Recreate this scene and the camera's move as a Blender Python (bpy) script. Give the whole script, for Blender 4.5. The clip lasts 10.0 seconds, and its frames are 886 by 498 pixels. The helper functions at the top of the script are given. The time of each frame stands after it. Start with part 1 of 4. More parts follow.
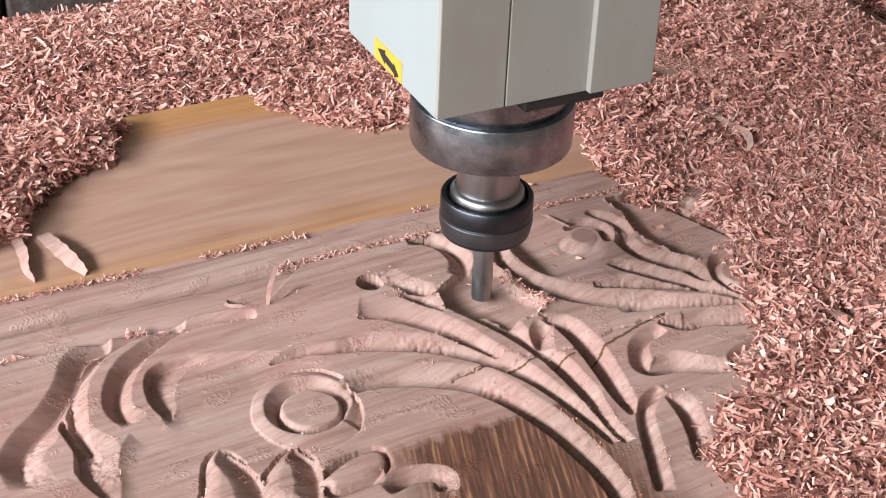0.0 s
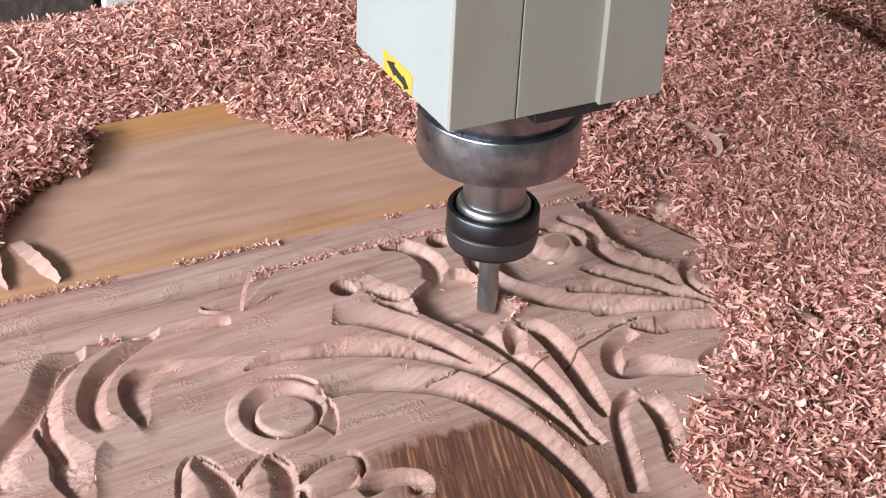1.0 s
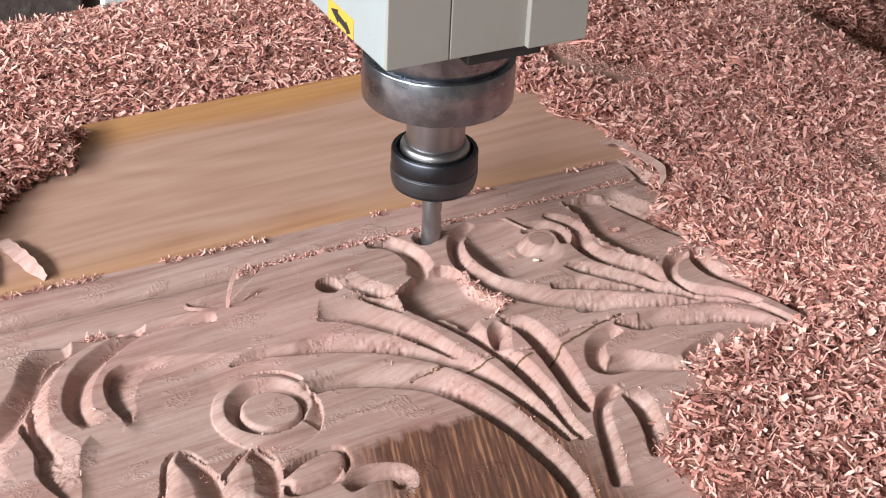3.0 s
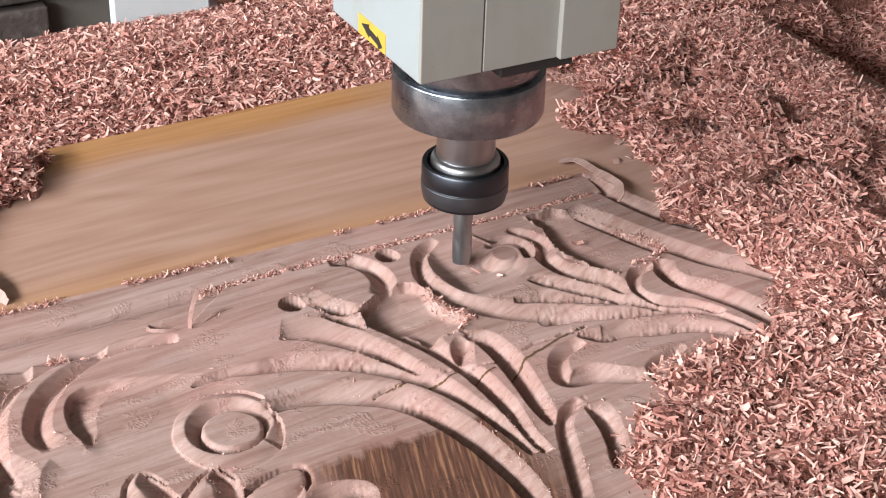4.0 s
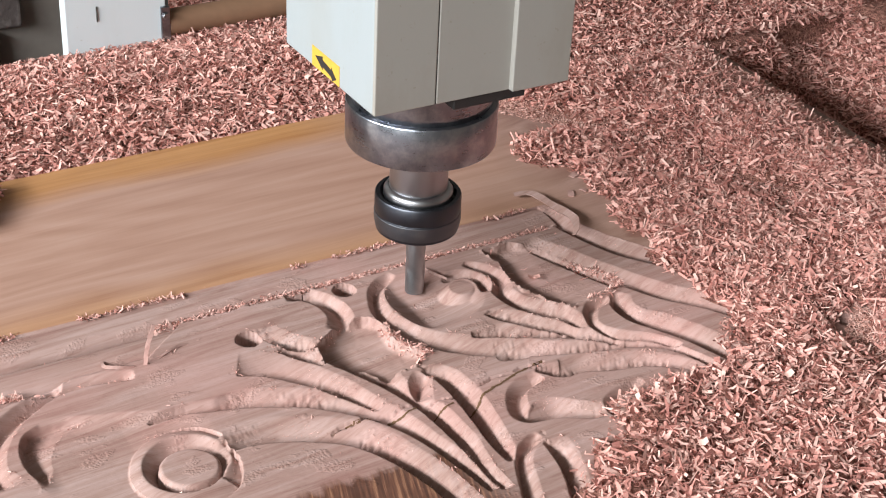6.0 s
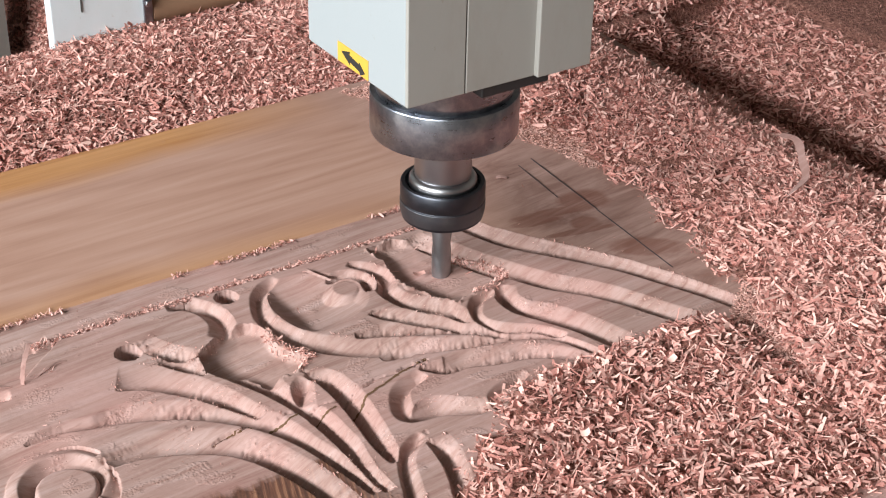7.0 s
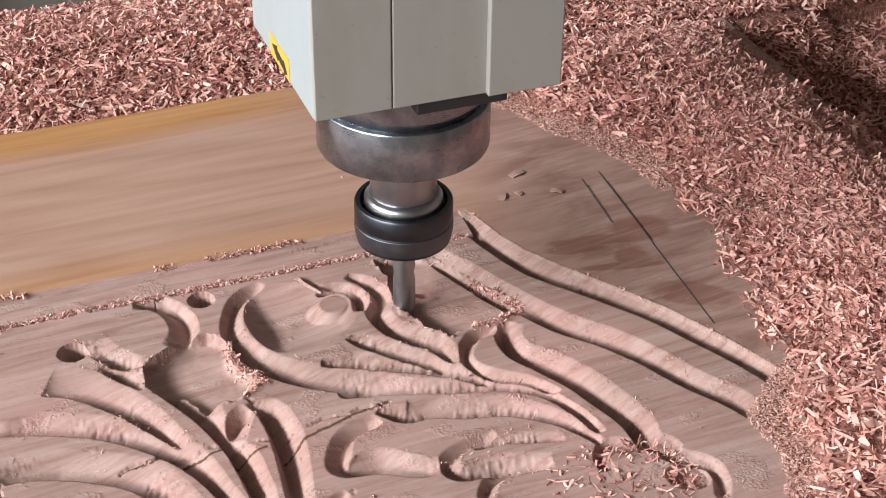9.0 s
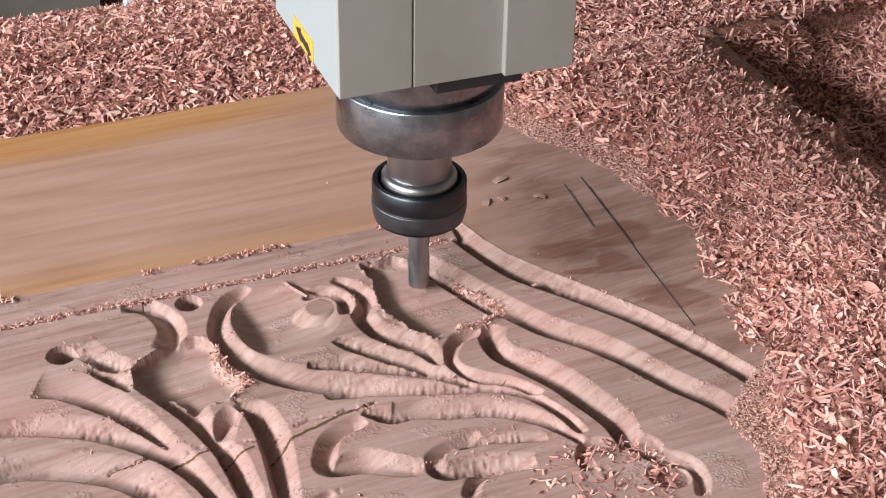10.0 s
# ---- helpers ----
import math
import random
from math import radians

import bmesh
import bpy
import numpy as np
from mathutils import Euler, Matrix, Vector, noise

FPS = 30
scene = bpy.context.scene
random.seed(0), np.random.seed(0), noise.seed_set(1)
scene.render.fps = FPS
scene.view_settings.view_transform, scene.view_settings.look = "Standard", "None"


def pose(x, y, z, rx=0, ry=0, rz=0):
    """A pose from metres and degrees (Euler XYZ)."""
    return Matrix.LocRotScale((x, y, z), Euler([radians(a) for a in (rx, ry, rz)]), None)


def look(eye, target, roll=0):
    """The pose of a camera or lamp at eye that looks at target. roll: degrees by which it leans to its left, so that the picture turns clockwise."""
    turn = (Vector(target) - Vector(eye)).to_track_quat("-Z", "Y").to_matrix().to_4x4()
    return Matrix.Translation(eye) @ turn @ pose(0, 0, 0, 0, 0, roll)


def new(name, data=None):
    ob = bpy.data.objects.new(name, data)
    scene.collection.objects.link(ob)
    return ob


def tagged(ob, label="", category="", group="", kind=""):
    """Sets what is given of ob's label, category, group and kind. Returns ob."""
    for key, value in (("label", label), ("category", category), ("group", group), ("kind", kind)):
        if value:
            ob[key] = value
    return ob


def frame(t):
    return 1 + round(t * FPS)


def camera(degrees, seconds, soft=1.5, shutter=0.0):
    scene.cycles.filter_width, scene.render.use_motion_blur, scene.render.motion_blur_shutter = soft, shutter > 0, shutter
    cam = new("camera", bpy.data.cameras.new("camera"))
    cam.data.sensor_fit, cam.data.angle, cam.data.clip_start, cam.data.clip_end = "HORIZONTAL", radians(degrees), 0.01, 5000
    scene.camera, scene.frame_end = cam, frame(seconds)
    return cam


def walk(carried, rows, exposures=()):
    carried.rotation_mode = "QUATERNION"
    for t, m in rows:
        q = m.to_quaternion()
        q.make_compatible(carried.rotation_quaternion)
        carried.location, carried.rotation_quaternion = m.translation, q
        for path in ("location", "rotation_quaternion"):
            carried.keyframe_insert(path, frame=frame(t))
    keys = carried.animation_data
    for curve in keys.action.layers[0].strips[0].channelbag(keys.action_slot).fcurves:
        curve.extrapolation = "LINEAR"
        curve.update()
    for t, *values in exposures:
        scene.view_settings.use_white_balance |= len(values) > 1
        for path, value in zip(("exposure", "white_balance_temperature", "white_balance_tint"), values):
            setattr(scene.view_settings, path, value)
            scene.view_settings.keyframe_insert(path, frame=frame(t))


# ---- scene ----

# ---------------------------------------------------------------- camera
cam = camera(30.86, 10.0, soft=1.1)
PATH = [
    (0, (-0.3668, -0.6055, 0.5020), (-0.0582, -0.0087, 0.0678), 2.48),
    (0.5, (-0.3694, -0.6115, 0.5018), (-0.0516, -0.0173, 0.0706), 2.53),
    (1, (-0.3720, -0.6090, 0.5011), (-0.0477, -0.0164, 0.0726), 2.91),
    (1.5, (-0.3784, -0.6168, 0.5043), (-0.0526, -0.0210, 0.0814), 3.08),
    (2, (-0.3715, -0.6206, 0.4949), (-0.0460, -0.0244, 0.0723), 3.11),
    (2.2, (-0.3681, -0.6210, 0.4963), (-0.0407, -0.0264, 0.0729), 3.00),
    (3.3, (-0.3711, -0.6153, 0.5011), (-0.0426, -0.0233, 0.0748), 2.88),
    (3.5, (-0.3678, -0.6229, 0.5027), (-0.0403, -0.0279, 0.0800), 2.39),
    (4, (-0.3551, -0.6259, 0.4972), (-0.0223, -0.0297, 0.0804), 1.92),
    (4.5, (-0.3537, -0.6247, 0.4975), (-0.0094, -0.0328, 0.0839), 2.09),
    (5, (-0.3598, -0.6131, 0.4949), (-0.0076, -0.0258, 0.0813), 2.61),
    (5.5, (-0.3556, -0.6150, 0.4950), (0.0034, -0.0298, 0.0843), 2.93),
    (6, (-0.3597, -0.6193, 0.5013), (-0.0001, -0.0307, 0.0961), 2.95),
    (6.2, (-0.3349, -0.6228, 0.4960), (0.0370, -0.0435, 0.0884), 2.75),
    (7.3, (-0.3144, -0.6294, 0.5073), (0.0635, -0.0577, 0.0945), 0.85),
    (7.5, (-0.2436, -0.6045, 0.5044), (0.1137, -0.0288, 0.0792), 0.75),
    (7.8, (-0.1430, -0.5728, 0.4888), (0.1352, 0.0320, 0.0451), 2.33),
    (8, (-0.1105, -0.5656, 0.4834), (0.1086, 0.0605, 0.0362), 0.81),
    (8.5, (-0.1054, -0.5835, 0.4897), (0.1138, 0.0414, 0.0408), 0.63),
    (9, (-0.1177, -0.5960, 0.4888), (0.1199, 0.0277, 0.0476), 0.54),
    (9.5, (-0.1176, -0.6031, 0.4911), (0.1237, 0.0199, 0.0510), 0.78),
    (10, (-0.1224, -0.6071, 0.4922), (0.1238, 0.0165, 0.0557), 0.90),
]
walk(cam, [(t, look(eye, target, roll)) for t, eye, target, roll in PATH])

# ---------------------------------------------------------------- light
world = bpy.data.worlds.new("sky")
scene.world = world
world.use_nodes = True
wn = world.node_tree
sky = wn.nodes.new("ShaderNodeTexSky")
sky.sky_type = "NISHITA"
sky.sun_disc = False
sky.sun_elevation = radians(20)
sky.sun_rotation = radians(-105)
wn.links.new(sky.outputs[0], wn.nodes["Background"].inputs[0])
wn.nodes["Background"].inputs[1].default_value = 0.034
daylight = new("window_daylight", bpy.data.lights.new("window_daylight", "AREA"))
daylight.data.shape = "RECTANGLE"
daylight.data.size, daylight.data.size_y = 4.40, 0.55
daylight.data.energy = 405
daylight.data.color = (0.915, 0.97, 1.0)
daylight.matrix_world = look((-3.22, -0.70, 1.55), (0, -0.25, 0))
scene.view_settings.exposure = 0.0

# ---------------------------------------------------------------- materials
def material(name):
    m = bpy.data.materials.new(name)
    m.use_nodes = True
    return m, m.node_tree, m.node_tree.nodes["Principled BSDF"]


def node(nt, kind, **values):
    n = nt.nodes.new("ShaderNode" + kind)
    for key, value in values.items():
        if key in n.inputs:
            n.inputs[key].default_value = value
    return n


def ramp(nt, src, *stops):
    n = nt.nodes.new("ShaderNodeValToRGB")
    el = n.color_ramp.elements
    while len(el) < len(stops):
        el.new(0.5)
    for e, (p, c) in zip(el, stops):
        e.position, e.color = p, (*c, 1)
    nt.links.new(src, n.inputs[0])
    return n.outputs[0]


def mixed(nt, fac, a, b, kind="MIX"):
    n = nt.nodes.new("ShaderNodeMix")
    n.data_type, n.blend_type = "RGBA", kind
    for sock, v in ((n.inputs[0], fac), (n.inputs[6], a), (n.inputs[7], b)):
        if isinstance(v, (int, float)):
            sock.default_value = v
        elif isinstance(v, tuple):
            sock.default_value = (*v, 1)
        else:
            nt.links.new(v, sock)
    return n.outputs[2]


def calc(nt, op, a, b=0.0, clamp=False):
    n = nt.nodes.new("ShaderNodeMath")
    n.operation, n.use_clamp = op, clamp
    for sock, v in zip(n.inputs, (a, b)):
        if isinstance(v, (int, float)):
            sock.default_value = v
        else:
            nt.links.new(v, sock)
    return n.outputs[0]


def scaled(nt, scale, turn=0.0):
    g = nt.nodes.new("ShaderNodeNewGeometry")
    n = nt.nodes.new("ShaderNodeMapping")
    n.vector_type = "TEXTURE"
    n.inputs["Scale"].default_value = [1 / s for s in scale]
    n.inputs["Rotation"].default_value = (0, 0, radians(turn))
    nt.links.new(g.outputs["Position"], n.inputs[0])
    return n.outputs[0]


def noisy(nt, vec, scale, detail=4.0, rough=0.55, distortion=0.0):
    n = node(nt, "TexNoise", Scale=scale, Detail=detail, Roughness=rough, Distortion=distortion)
    nt.links.new(vec, n.inputs["Vector"])
    return n.outputs[0]


def bumped(nt, bs, height, strength, distance):
    n = node(nt, "Bump", Strength=strength, Distance=distance)
    nt.links.new(height, n.inputs["Height"])
    nt.links.new(n.outputs[0], bs.inputs["Normal"])
    return n


def blot(nt, x, y, rx, ry, turn, soft=0.5, wobble=0.35):
    """A mask of a stain with an uneven outline round (x, y)."""
    g = nt.nodes.new("ShaderNodeNewGeometry")
    m = nt.nodes.new("ShaderNodeMapping")
    m.vector_type = "TEXTURE"
    m.inputs["Location"].default_value = (x, y, 0)
    m.inputs["Rotation"].default_value = (0, 0, radians(turn))
    m.inputs["Scale"].default_value = (rx, ry, 1)
    nt.links.new(g.outputs["Position"], m.inputs[0])
    s = nt.nodes.new("ShaderNodeSeparateXYZ")
    nt.links.new(m.outputs[0], s.inputs[0])
    d = calc(nt, "SQRT", calc(nt, "ADD", calc(nt, "POWER", calc(nt, "ABSOLUTE", s.outputs[0]), 2.0), calc(nt, "POWER", calc(nt, "ABSOLUTE", s.outputs[1]), 2.0)))
    w = noisy(nt, scaled(nt, (60, 60, 60)), 1.0, 4)
    d = calc(nt, "ADD", d, calc(nt, "MULTIPLY", calc(nt, "SUBTRACT", w, 0.5), wobble * 2))
    return calc(nt, "DIVIDE", calc(nt, "SUBTRACT", 1.0, d), soft, True)


def carved_wood(name, brown):
    """Freshly milled reddish wood: brown grain along x, a pink blush, torn pimpled patches, and a brown heart streak where it is asked for."""
    m, nt, bs = material(name)
    g = nt.nodes.new("ShaderNodeNewGeometry")
    s = nt.nodes.new("ShaderNodeSeparateXYZ")
    nt.links.new(g.outputs["Position"], s.inputs[0])
    grain = noisy(nt, scaled(nt, (16, 210, 90), 3), 1.0, 6, 0.62, 0.7)
    wide = noisy(nt, scaled(nt, (4, 34, 20), 4), 1.0, 3, 0.5, 0.8)
    both = calc(nt, "ADD", calc(nt, "MULTIPLY", grain, 0.62), calc(nt, "MULTIPLY", wide, 0.38))
    base = ramp(nt, both, (0.34, (0.254, 0.133, 0.107)), (0.48, (0.366, 0.229, 0.194)), (0.62, (0.450, 0.308, 0.274)))
    blush = noisy(nt, scaled(nt, (9, 12, 12)), 1.0, 3)
    base = mixed(nt, ramp(nt, blush, (0.44, (0, 0, 0)), (0.7, (0.436, 0.419, 0.426))), base, (0.533, 0.280, 0.248))
    pores = noisy(nt, scaled(nt, (70, 900, 400), 3), 1.0, 2)
    base = mixed(nt, ramp(nt, pores, (0.58, (0, 0, 0)), (0.72, (0.329, 0.317, 0.322))), base, (0.242, 0.112, 0.081))
    streaks = noisy(nt, scaled(nt, (520, 26, 60), -18), 1.0, 3)
    heartwood = ramp(nt, streaks, (0.40, (0.073, 0.028, 0.016)), (0.56, (0.145, 0.057, 0.033)), (0.68, (0.319, 0.153, 0.085)))
    edge = calc(nt, "MULTIPLY", calc(nt, "SUBTRACT", noisy(nt, scaled(nt, (160, 25, 25)), 1.0, 3), 0.5), 0.016)
    heart = calc(nt, "DIVIDE", calc(nt, "SUBTRACT", -0.064, calc(nt, "ADD", s.outputs[1], edge)), 0.006, True)
    for side in (calc(nt, "DIVIDE", calc(nt, "ADD", s.outputs[0], 0.128), 0.03, True), calc(nt, "DIVIDE", calc(nt, "SUBTRACT", 0.012, s.outputs[0]), 0.03, True)):
        heart = calc(nt, "MULTIPLY", heart, side)
    base = mixed(nt, calc(nt, "MULTIPLY", heart, brown), base, heartwood)
    nt.links.new(base, bs.inputs["Base Color"])
    bs.inputs["Roughness"].default_value = 0.72
    bs.inputs["Specular IOR Level"].default_value = 0.3
    pimple = node(nt, "TexVoronoi", Scale=1.0)
    pimple.feature = "SMOOTH_F1"
    nt.links.new(scaled(nt, (800, 800, 800)), pimple.inputs["Vector"])
    torn = ramp(nt, noisy(nt, scaled(nt, (36, 60, 45)), 1.0, 4), (0.56, (0, 0, 0)), (0.61, (1, 1, 1)))
    fine = noisy(nt, scaled(nt, (300, 1200, 900), 3), 1.0, 4, 0.6)
    relief = calc(nt, "ADD", calc(nt, "MULTIPLY", calc(nt, "SUBTRACT", 1.0, pimple.outputs["Distance"]), calc(nt, "MULTIPLY", torn, 1.0)), calc(nt, "MULTIPLY", fine, 0.22))
    bumped(nt, bs, relief, 0.5, 0.0007)
    return m


def board_wood():
    """The planed face of the board: long grain, ochre sapwood along both edges, brown stains, saw marks."""
    m, nt, bs = material("planed_wood")
    grain = noisy(nt, scaled(nt, (6, 130, 60), 2), 1.0, 6, 0.66, 0.5)
    figure = noisy(nt, scaled(nt, (2.4, 13, 10), 2), 1.0, 1, 0.5, 0.5)
    figure = calc(nt, "PINGPONG", calc(nt, "MULTIPLY", figure, 15.0), 0.5)
    both = calc(nt, "ADD", calc(nt, "MULTIPLY", grain, 0.75), calc(nt, "MULTIPLY", figure, 0.34))
    base = ramp(nt, both, (0.22, (0.335, 0.178, 0.125)), (0.48, (0.420, 0.243, 0.180)), (0.80, (0.500, 0.318, 0.250)))
    g = nt.nodes.new("ShaderNodeNewGeometry")
    s = nt.nodes.new("ShaderNodeSeparateXYZ")
    nt.links.new(g.outputs["Position"], s.inputs[0])
    wav = calc(nt, "MULTIPLY", calc(nt, "SUBTRACT", noisy(nt, scaled(nt, (7, 7, 7)), 1.0, 2), 0.5), 0.03)
    y = calc(nt, "ADD", s.outputs[1], wav)
    sap = calc(nt, "ADD", calc(nt, "DIVIDE", calc(nt, "SUBTRACT", y, 0.262), 0.022, True), calc(nt, "MULTIPLY", calc(nt, "DIVIDE", calc(nt, "SUBTRACT", 0.158, y), 0.024, True), 0.55), True)
    left = calc(nt, "DIVIDE", calc(nt, "SUBTRACT", 0.19, s.outputs[0]), 0.12, True)
    ochre = ramp(nt, grain, (0.3, (0.35, 0.145, 0.045)), (0.7, (0.53, 0.265, 0.10)))
    base = mixed(nt, calc(nt, "MULTIPLY", calc(nt, "MULTIPLY", sap, left), 0.92), base, ochre)
    grey = calc(nt, "DIVIDE", calc(nt, "SUBTRACT", s.outputs[0], 0.17), 0.06, True)
    saw = noisy(nt, scaled(nt, (14, 420, 90), 8), 1.0, 3)
    dull = ramp(nt, noisy(nt, scaled(nt, (18, 60, 40), 6), 1.0, 5, 0.6, 0.8), (0.34, (0.245, 0.130, 0.102)), (0.62, (0.43, 0.270, 0.225)))
    dull = mixed(nt, ramp(nt, saw, (0.5, (0, 0, 0)), (0.72, (0.5, 0.5, 0.5))), dull, (0.22, 0.11, 0.083))
    base = mixed(nt, grey, base, dull)
    stain = blot(nt, 0.238, 0.073, 0.040, 0.006, -9, 0.25, 0.3)
    for x, y, rx, ry, turn in ((0.257, 0.077, 0.021, 0.015, -12), (0.241, 0.052, 0.011, 0.010, -10), (0.255, 0.010, 0.026, 0.012, -30), (0.232, 0.046, 0.026, 0.004, -12), (0.214, 0.070, 0.020, 0.005, -10)):
        stain = calc(nt, "MAXIMUM", stain, blot(nt, x, y, rx, ry, turn, 0.25, 0.3))
    stripes = ramp(nt, noisy(nt, scaled(nt, (9, 240, 90), 8), 1.0, 4), (0.33, (0.45, 0.45, 0.45)), (0.55, (1, 1, 1)))
    base = mixed(nt, calc(nt, "MULTIPLY", calc(nt, "MULTIPLY", stain, stripes), 0.7), base, (0.19, 0.070, 0.046))
    nt.links.new(base, bs.inputs["Base Color"])
    bs.inputs["Roughness"].default_value = 0.58
    bumped(nt, bs, calc(nt, "ADD", calc(nt, "MULTIPLY", saw, grey), noisy(nt, scaled(nt, (60, 700, 300)), 1.0, 3)), 0.25, 0.0006)
    return m


def shaving_wood(name, dark, mid, light):
    m, nt, bs = material(name)
    g = nt.nodes.new("ShaderNodeNewGeometry")
    base = ramp(nt, g.outputs["Random Per Island"], (0.0, dark), (0.30, mid), (0.68, light), (1.0, tuple(min(0.84, c * 1.16) for c in light)))
    fine = noisy(nt, scaled(nt, (1500, 1500, 1500)), 1.0, 2)
    base = mixed(nt, 0.22, base, ramp(nt, fine, (0.3, (0.38, 0.15, 0.115)), (0.7, (0.84, 0.52, 0.44))))
    nt.links.new(base, bs.inputs["Base Color"])
    bs.inputs["Roughness"].default_value = 0.65
    bs.inputs["Specular IOR Level"].default_value = 0.25
    thin = nt.nodes.new("ShaderNodeBsdfTranslucent")
    nt.links.new(base, thin.inputs["Color"])
    both = nt.nodes.new("ShaderNodeMixShader")
    both.inputs[0].default_value = 0.08
    nt.links.new(bs.outputs[0], both.inputs[1])
    nt.links.new(thin.outputs[0], both.inputs[2])
    out = next(n for n in nt.nodes if n.type == "OUTPUT_MATERIAL")
    nt.links.new(both.outputs[0], out.inputs["Surface"])
    return m


def gap_shaded_dust():
    m, nt, bs = material("gap_shaded_dust")
    n = noisy(nt, scaled(nt, (330, 330, 330)), 1.0, 5, 0.65)
    # dark reds put the shade of gaps between shavings into the colour
    nt.links.new(ramp(nt, n, (0.32, (0.11, 0.034, 0.024)), (0.55, (0.31, 0.13, 0.095)), (0.72, (0.55, 0.30, 0.23))), bs.inputs["Base Color"])
    bs.inputs["Roughness"].default_value = 0.9
    bumped(nt, bs, n, 1.0, 0.004)
    return m


def paint(name, color, dirt=(0.36, 0.31, 0.26), rough=0.42, amount=0.5):
    m, nt, bs = material(name)
    cloud = noisy(nt, scaled(nt, (18, 18, 7)), 1.0, 6, 0.65)
    specks = noisy(nt, scaled(nt, (260, 260, 260)), 1.0, 2)
    base = mixed(nt, calc(nt, "MULTIPLY", ramp(nt, cloud, (0.45, (0, 0, 0)), (0.8, (1, 1, 1))), amount), color, dirt)
    base = mixed(nt, ramp(nt, specks, (0.70, (0, 0, 0)), (0.76, (0.5, 0.5, 0.5))), base, dirt)
    nt.links.new(base, bs.inputs["Base Color"])
    nt.links.new(calc(nt, "ADD", calc(nt, "MULTIPLY", cloud, 0.25), rough - 0.1), bs.inputs["Roughness"])
    bumped(nt, bs, noisy(nt, scaled(nt, (900, 900, 900)), 1.0, 2), 0.12, 0.0003)
    return m


def metal(name, color, rough, wear=(0.75, 0.75, 0.75), stretch=(40, 40, 900), amount=0.5):
    m, nt, bs = material(name)
    t = nt.nodes.new("ShaderNodeTexCoord")
    mp = nt.nodes.new("ShaderNodeMapping")
    mp.inputs["Scale"].default_value = stretch
    nt.links.new(t.outputs["Object"], mp.inputs[0])
    brush = noisy(nt, mp.outputs[0], 1.0, 4)
    mp2 = nt.nodes.new("ShaderNodeMapping")
    mp2.inputs["Scale"].default_value = (70, 70, 70)
    nt.links.new(t.outputs["Object"], mp2.inputs[0])
    spots = noisy(nt, mp2.outputs[0], 1.0, 5, 0.65)
    base = mixed(nt, calc(nt, "MULTIPLY", ramp(nt, spots, (0.45, (0, 0, 0)), (0.7, (1, 1, 1))), amount), color, wear)
    nt.links.new(base, bs.inputs["Base Color"])
    bs.inputs["Metallic"].default_value = 1.0
    nt.links.new(calc(nt, "ADD", rough - 0.12, calc(nt, "ADD", calc(nt, "MULTIPLY", brush, 0.12), calc(nt, "MULTIPLY", spots, 0.2))), bs.inputs["Roughness"])
    bumped(nt, bs, brush, 0.08, 0.0002)
    return m


def plain(name, color, rough=0.6):
    m, nt, bs = material(name)
    n = noisy(nt, scaled(nt, (120, 120, 120)), 1.0, 4)
    dim = tuple(c * 0.75 for c in color)
    nt.links.new(mixed(nt, n, dim, color), bs.inputs["Base Color"])
    bs.inputs["Roughness"].default_value = rough
    return m


MILLED = carved_wood("milled_wood", 0.2)
FLOOR = carved_wood("milled_ground_wood", 0.94)
PLANED = board_wood()
SHAVING = shaving_wood("wood_shavings", (0.190, 0.046, 0.034), (0.610, 0.265, 0.219), (0.835, 0.474, 0.404))
GRAIN = shaving_wood("fine_wood_dust", (0.515, 0.244, 0.194), (0.653, 0.364, 0.299), (0.762, 0.489, 0.415))
DUST = gap_shaded_dust()
FIBRE = shaving_wood("torn_fibre_wood", (0.44, 0.18, 0.145), (0.62, 0.330, 0.280), (0.74, 0.46, 0.40))
# blue in this base paints in the cool daylight on the left face
HOUSING = paint("pale_grey_paint", (0.315, 0.345, 0.352), (0.28, 0.27, 0.24), 0.42, 0.5)
# same paint as HOUSING, with warm bounce light put into its beige; brown dirt on top
WARM_FRONT = paint("bounce_tinted_paint", (0.315, 0.300, 0.272), (0.24, 0.20, 0.155), 0.46, 0.7)
WHITE = paint("white_paint", (0.66, 0.71, 0.73), (0.5, 0.5, 0.46), 0.45, 0.3)
STEEL = metal("worn_steel", (0.25, 0.265, 0.295), 0.26, (0.50, 0.50, 0.515), (60, 60, 900), 0.75)
BRIGHT = metal("bright_steel", (0.36, 0.36, 0.375), 0.28, (0.42, 0.40, 0.38), (60, 60, 1500), 0.35)
BIT = metal("tool_steel", (0.36, 0.36, 0.37), 0.38, (0.22, 0.21, 0.21), (60, 60, 1500), 0.4)
WORN = metal("worn_black_oxide", (0.13, 0.135, 0.15), 0.42, (0.20, 0.19, 0.18), (60, 60, 1800), 0.5)
BLACK = metal("black_oxide", (0.075, 0.08, 0.095), 0.36, (0.10, 0.095, 0.09), (60, 60, 1800), 0.5)
RUBBER = plain("black_gasket", (0.022, 0.020, 0.020), 0.6)
SEAM = plain("dark_seam", (0.06, 0.055, 0.05), 0.8)
YELLOW = plain("yellow_sticker", (0.66, 0.40, 0.06), 0.5)
INK = plain("black_print", (0.025, 0.022, 0.02), 0.6)
PENCIL = plain("pencil", (0.055, 0.045, 0.05), 0.7)
BARK = plain("bark_brown", (0.15, 0.075, 0.035), 0.85)
CONCRETE = plain("grey_concrete", (0.195, 0.170, 0.148), 0.9)
TIMBER = plain("brown_timber", (0.26, 0.14, 0.08), 0.75)


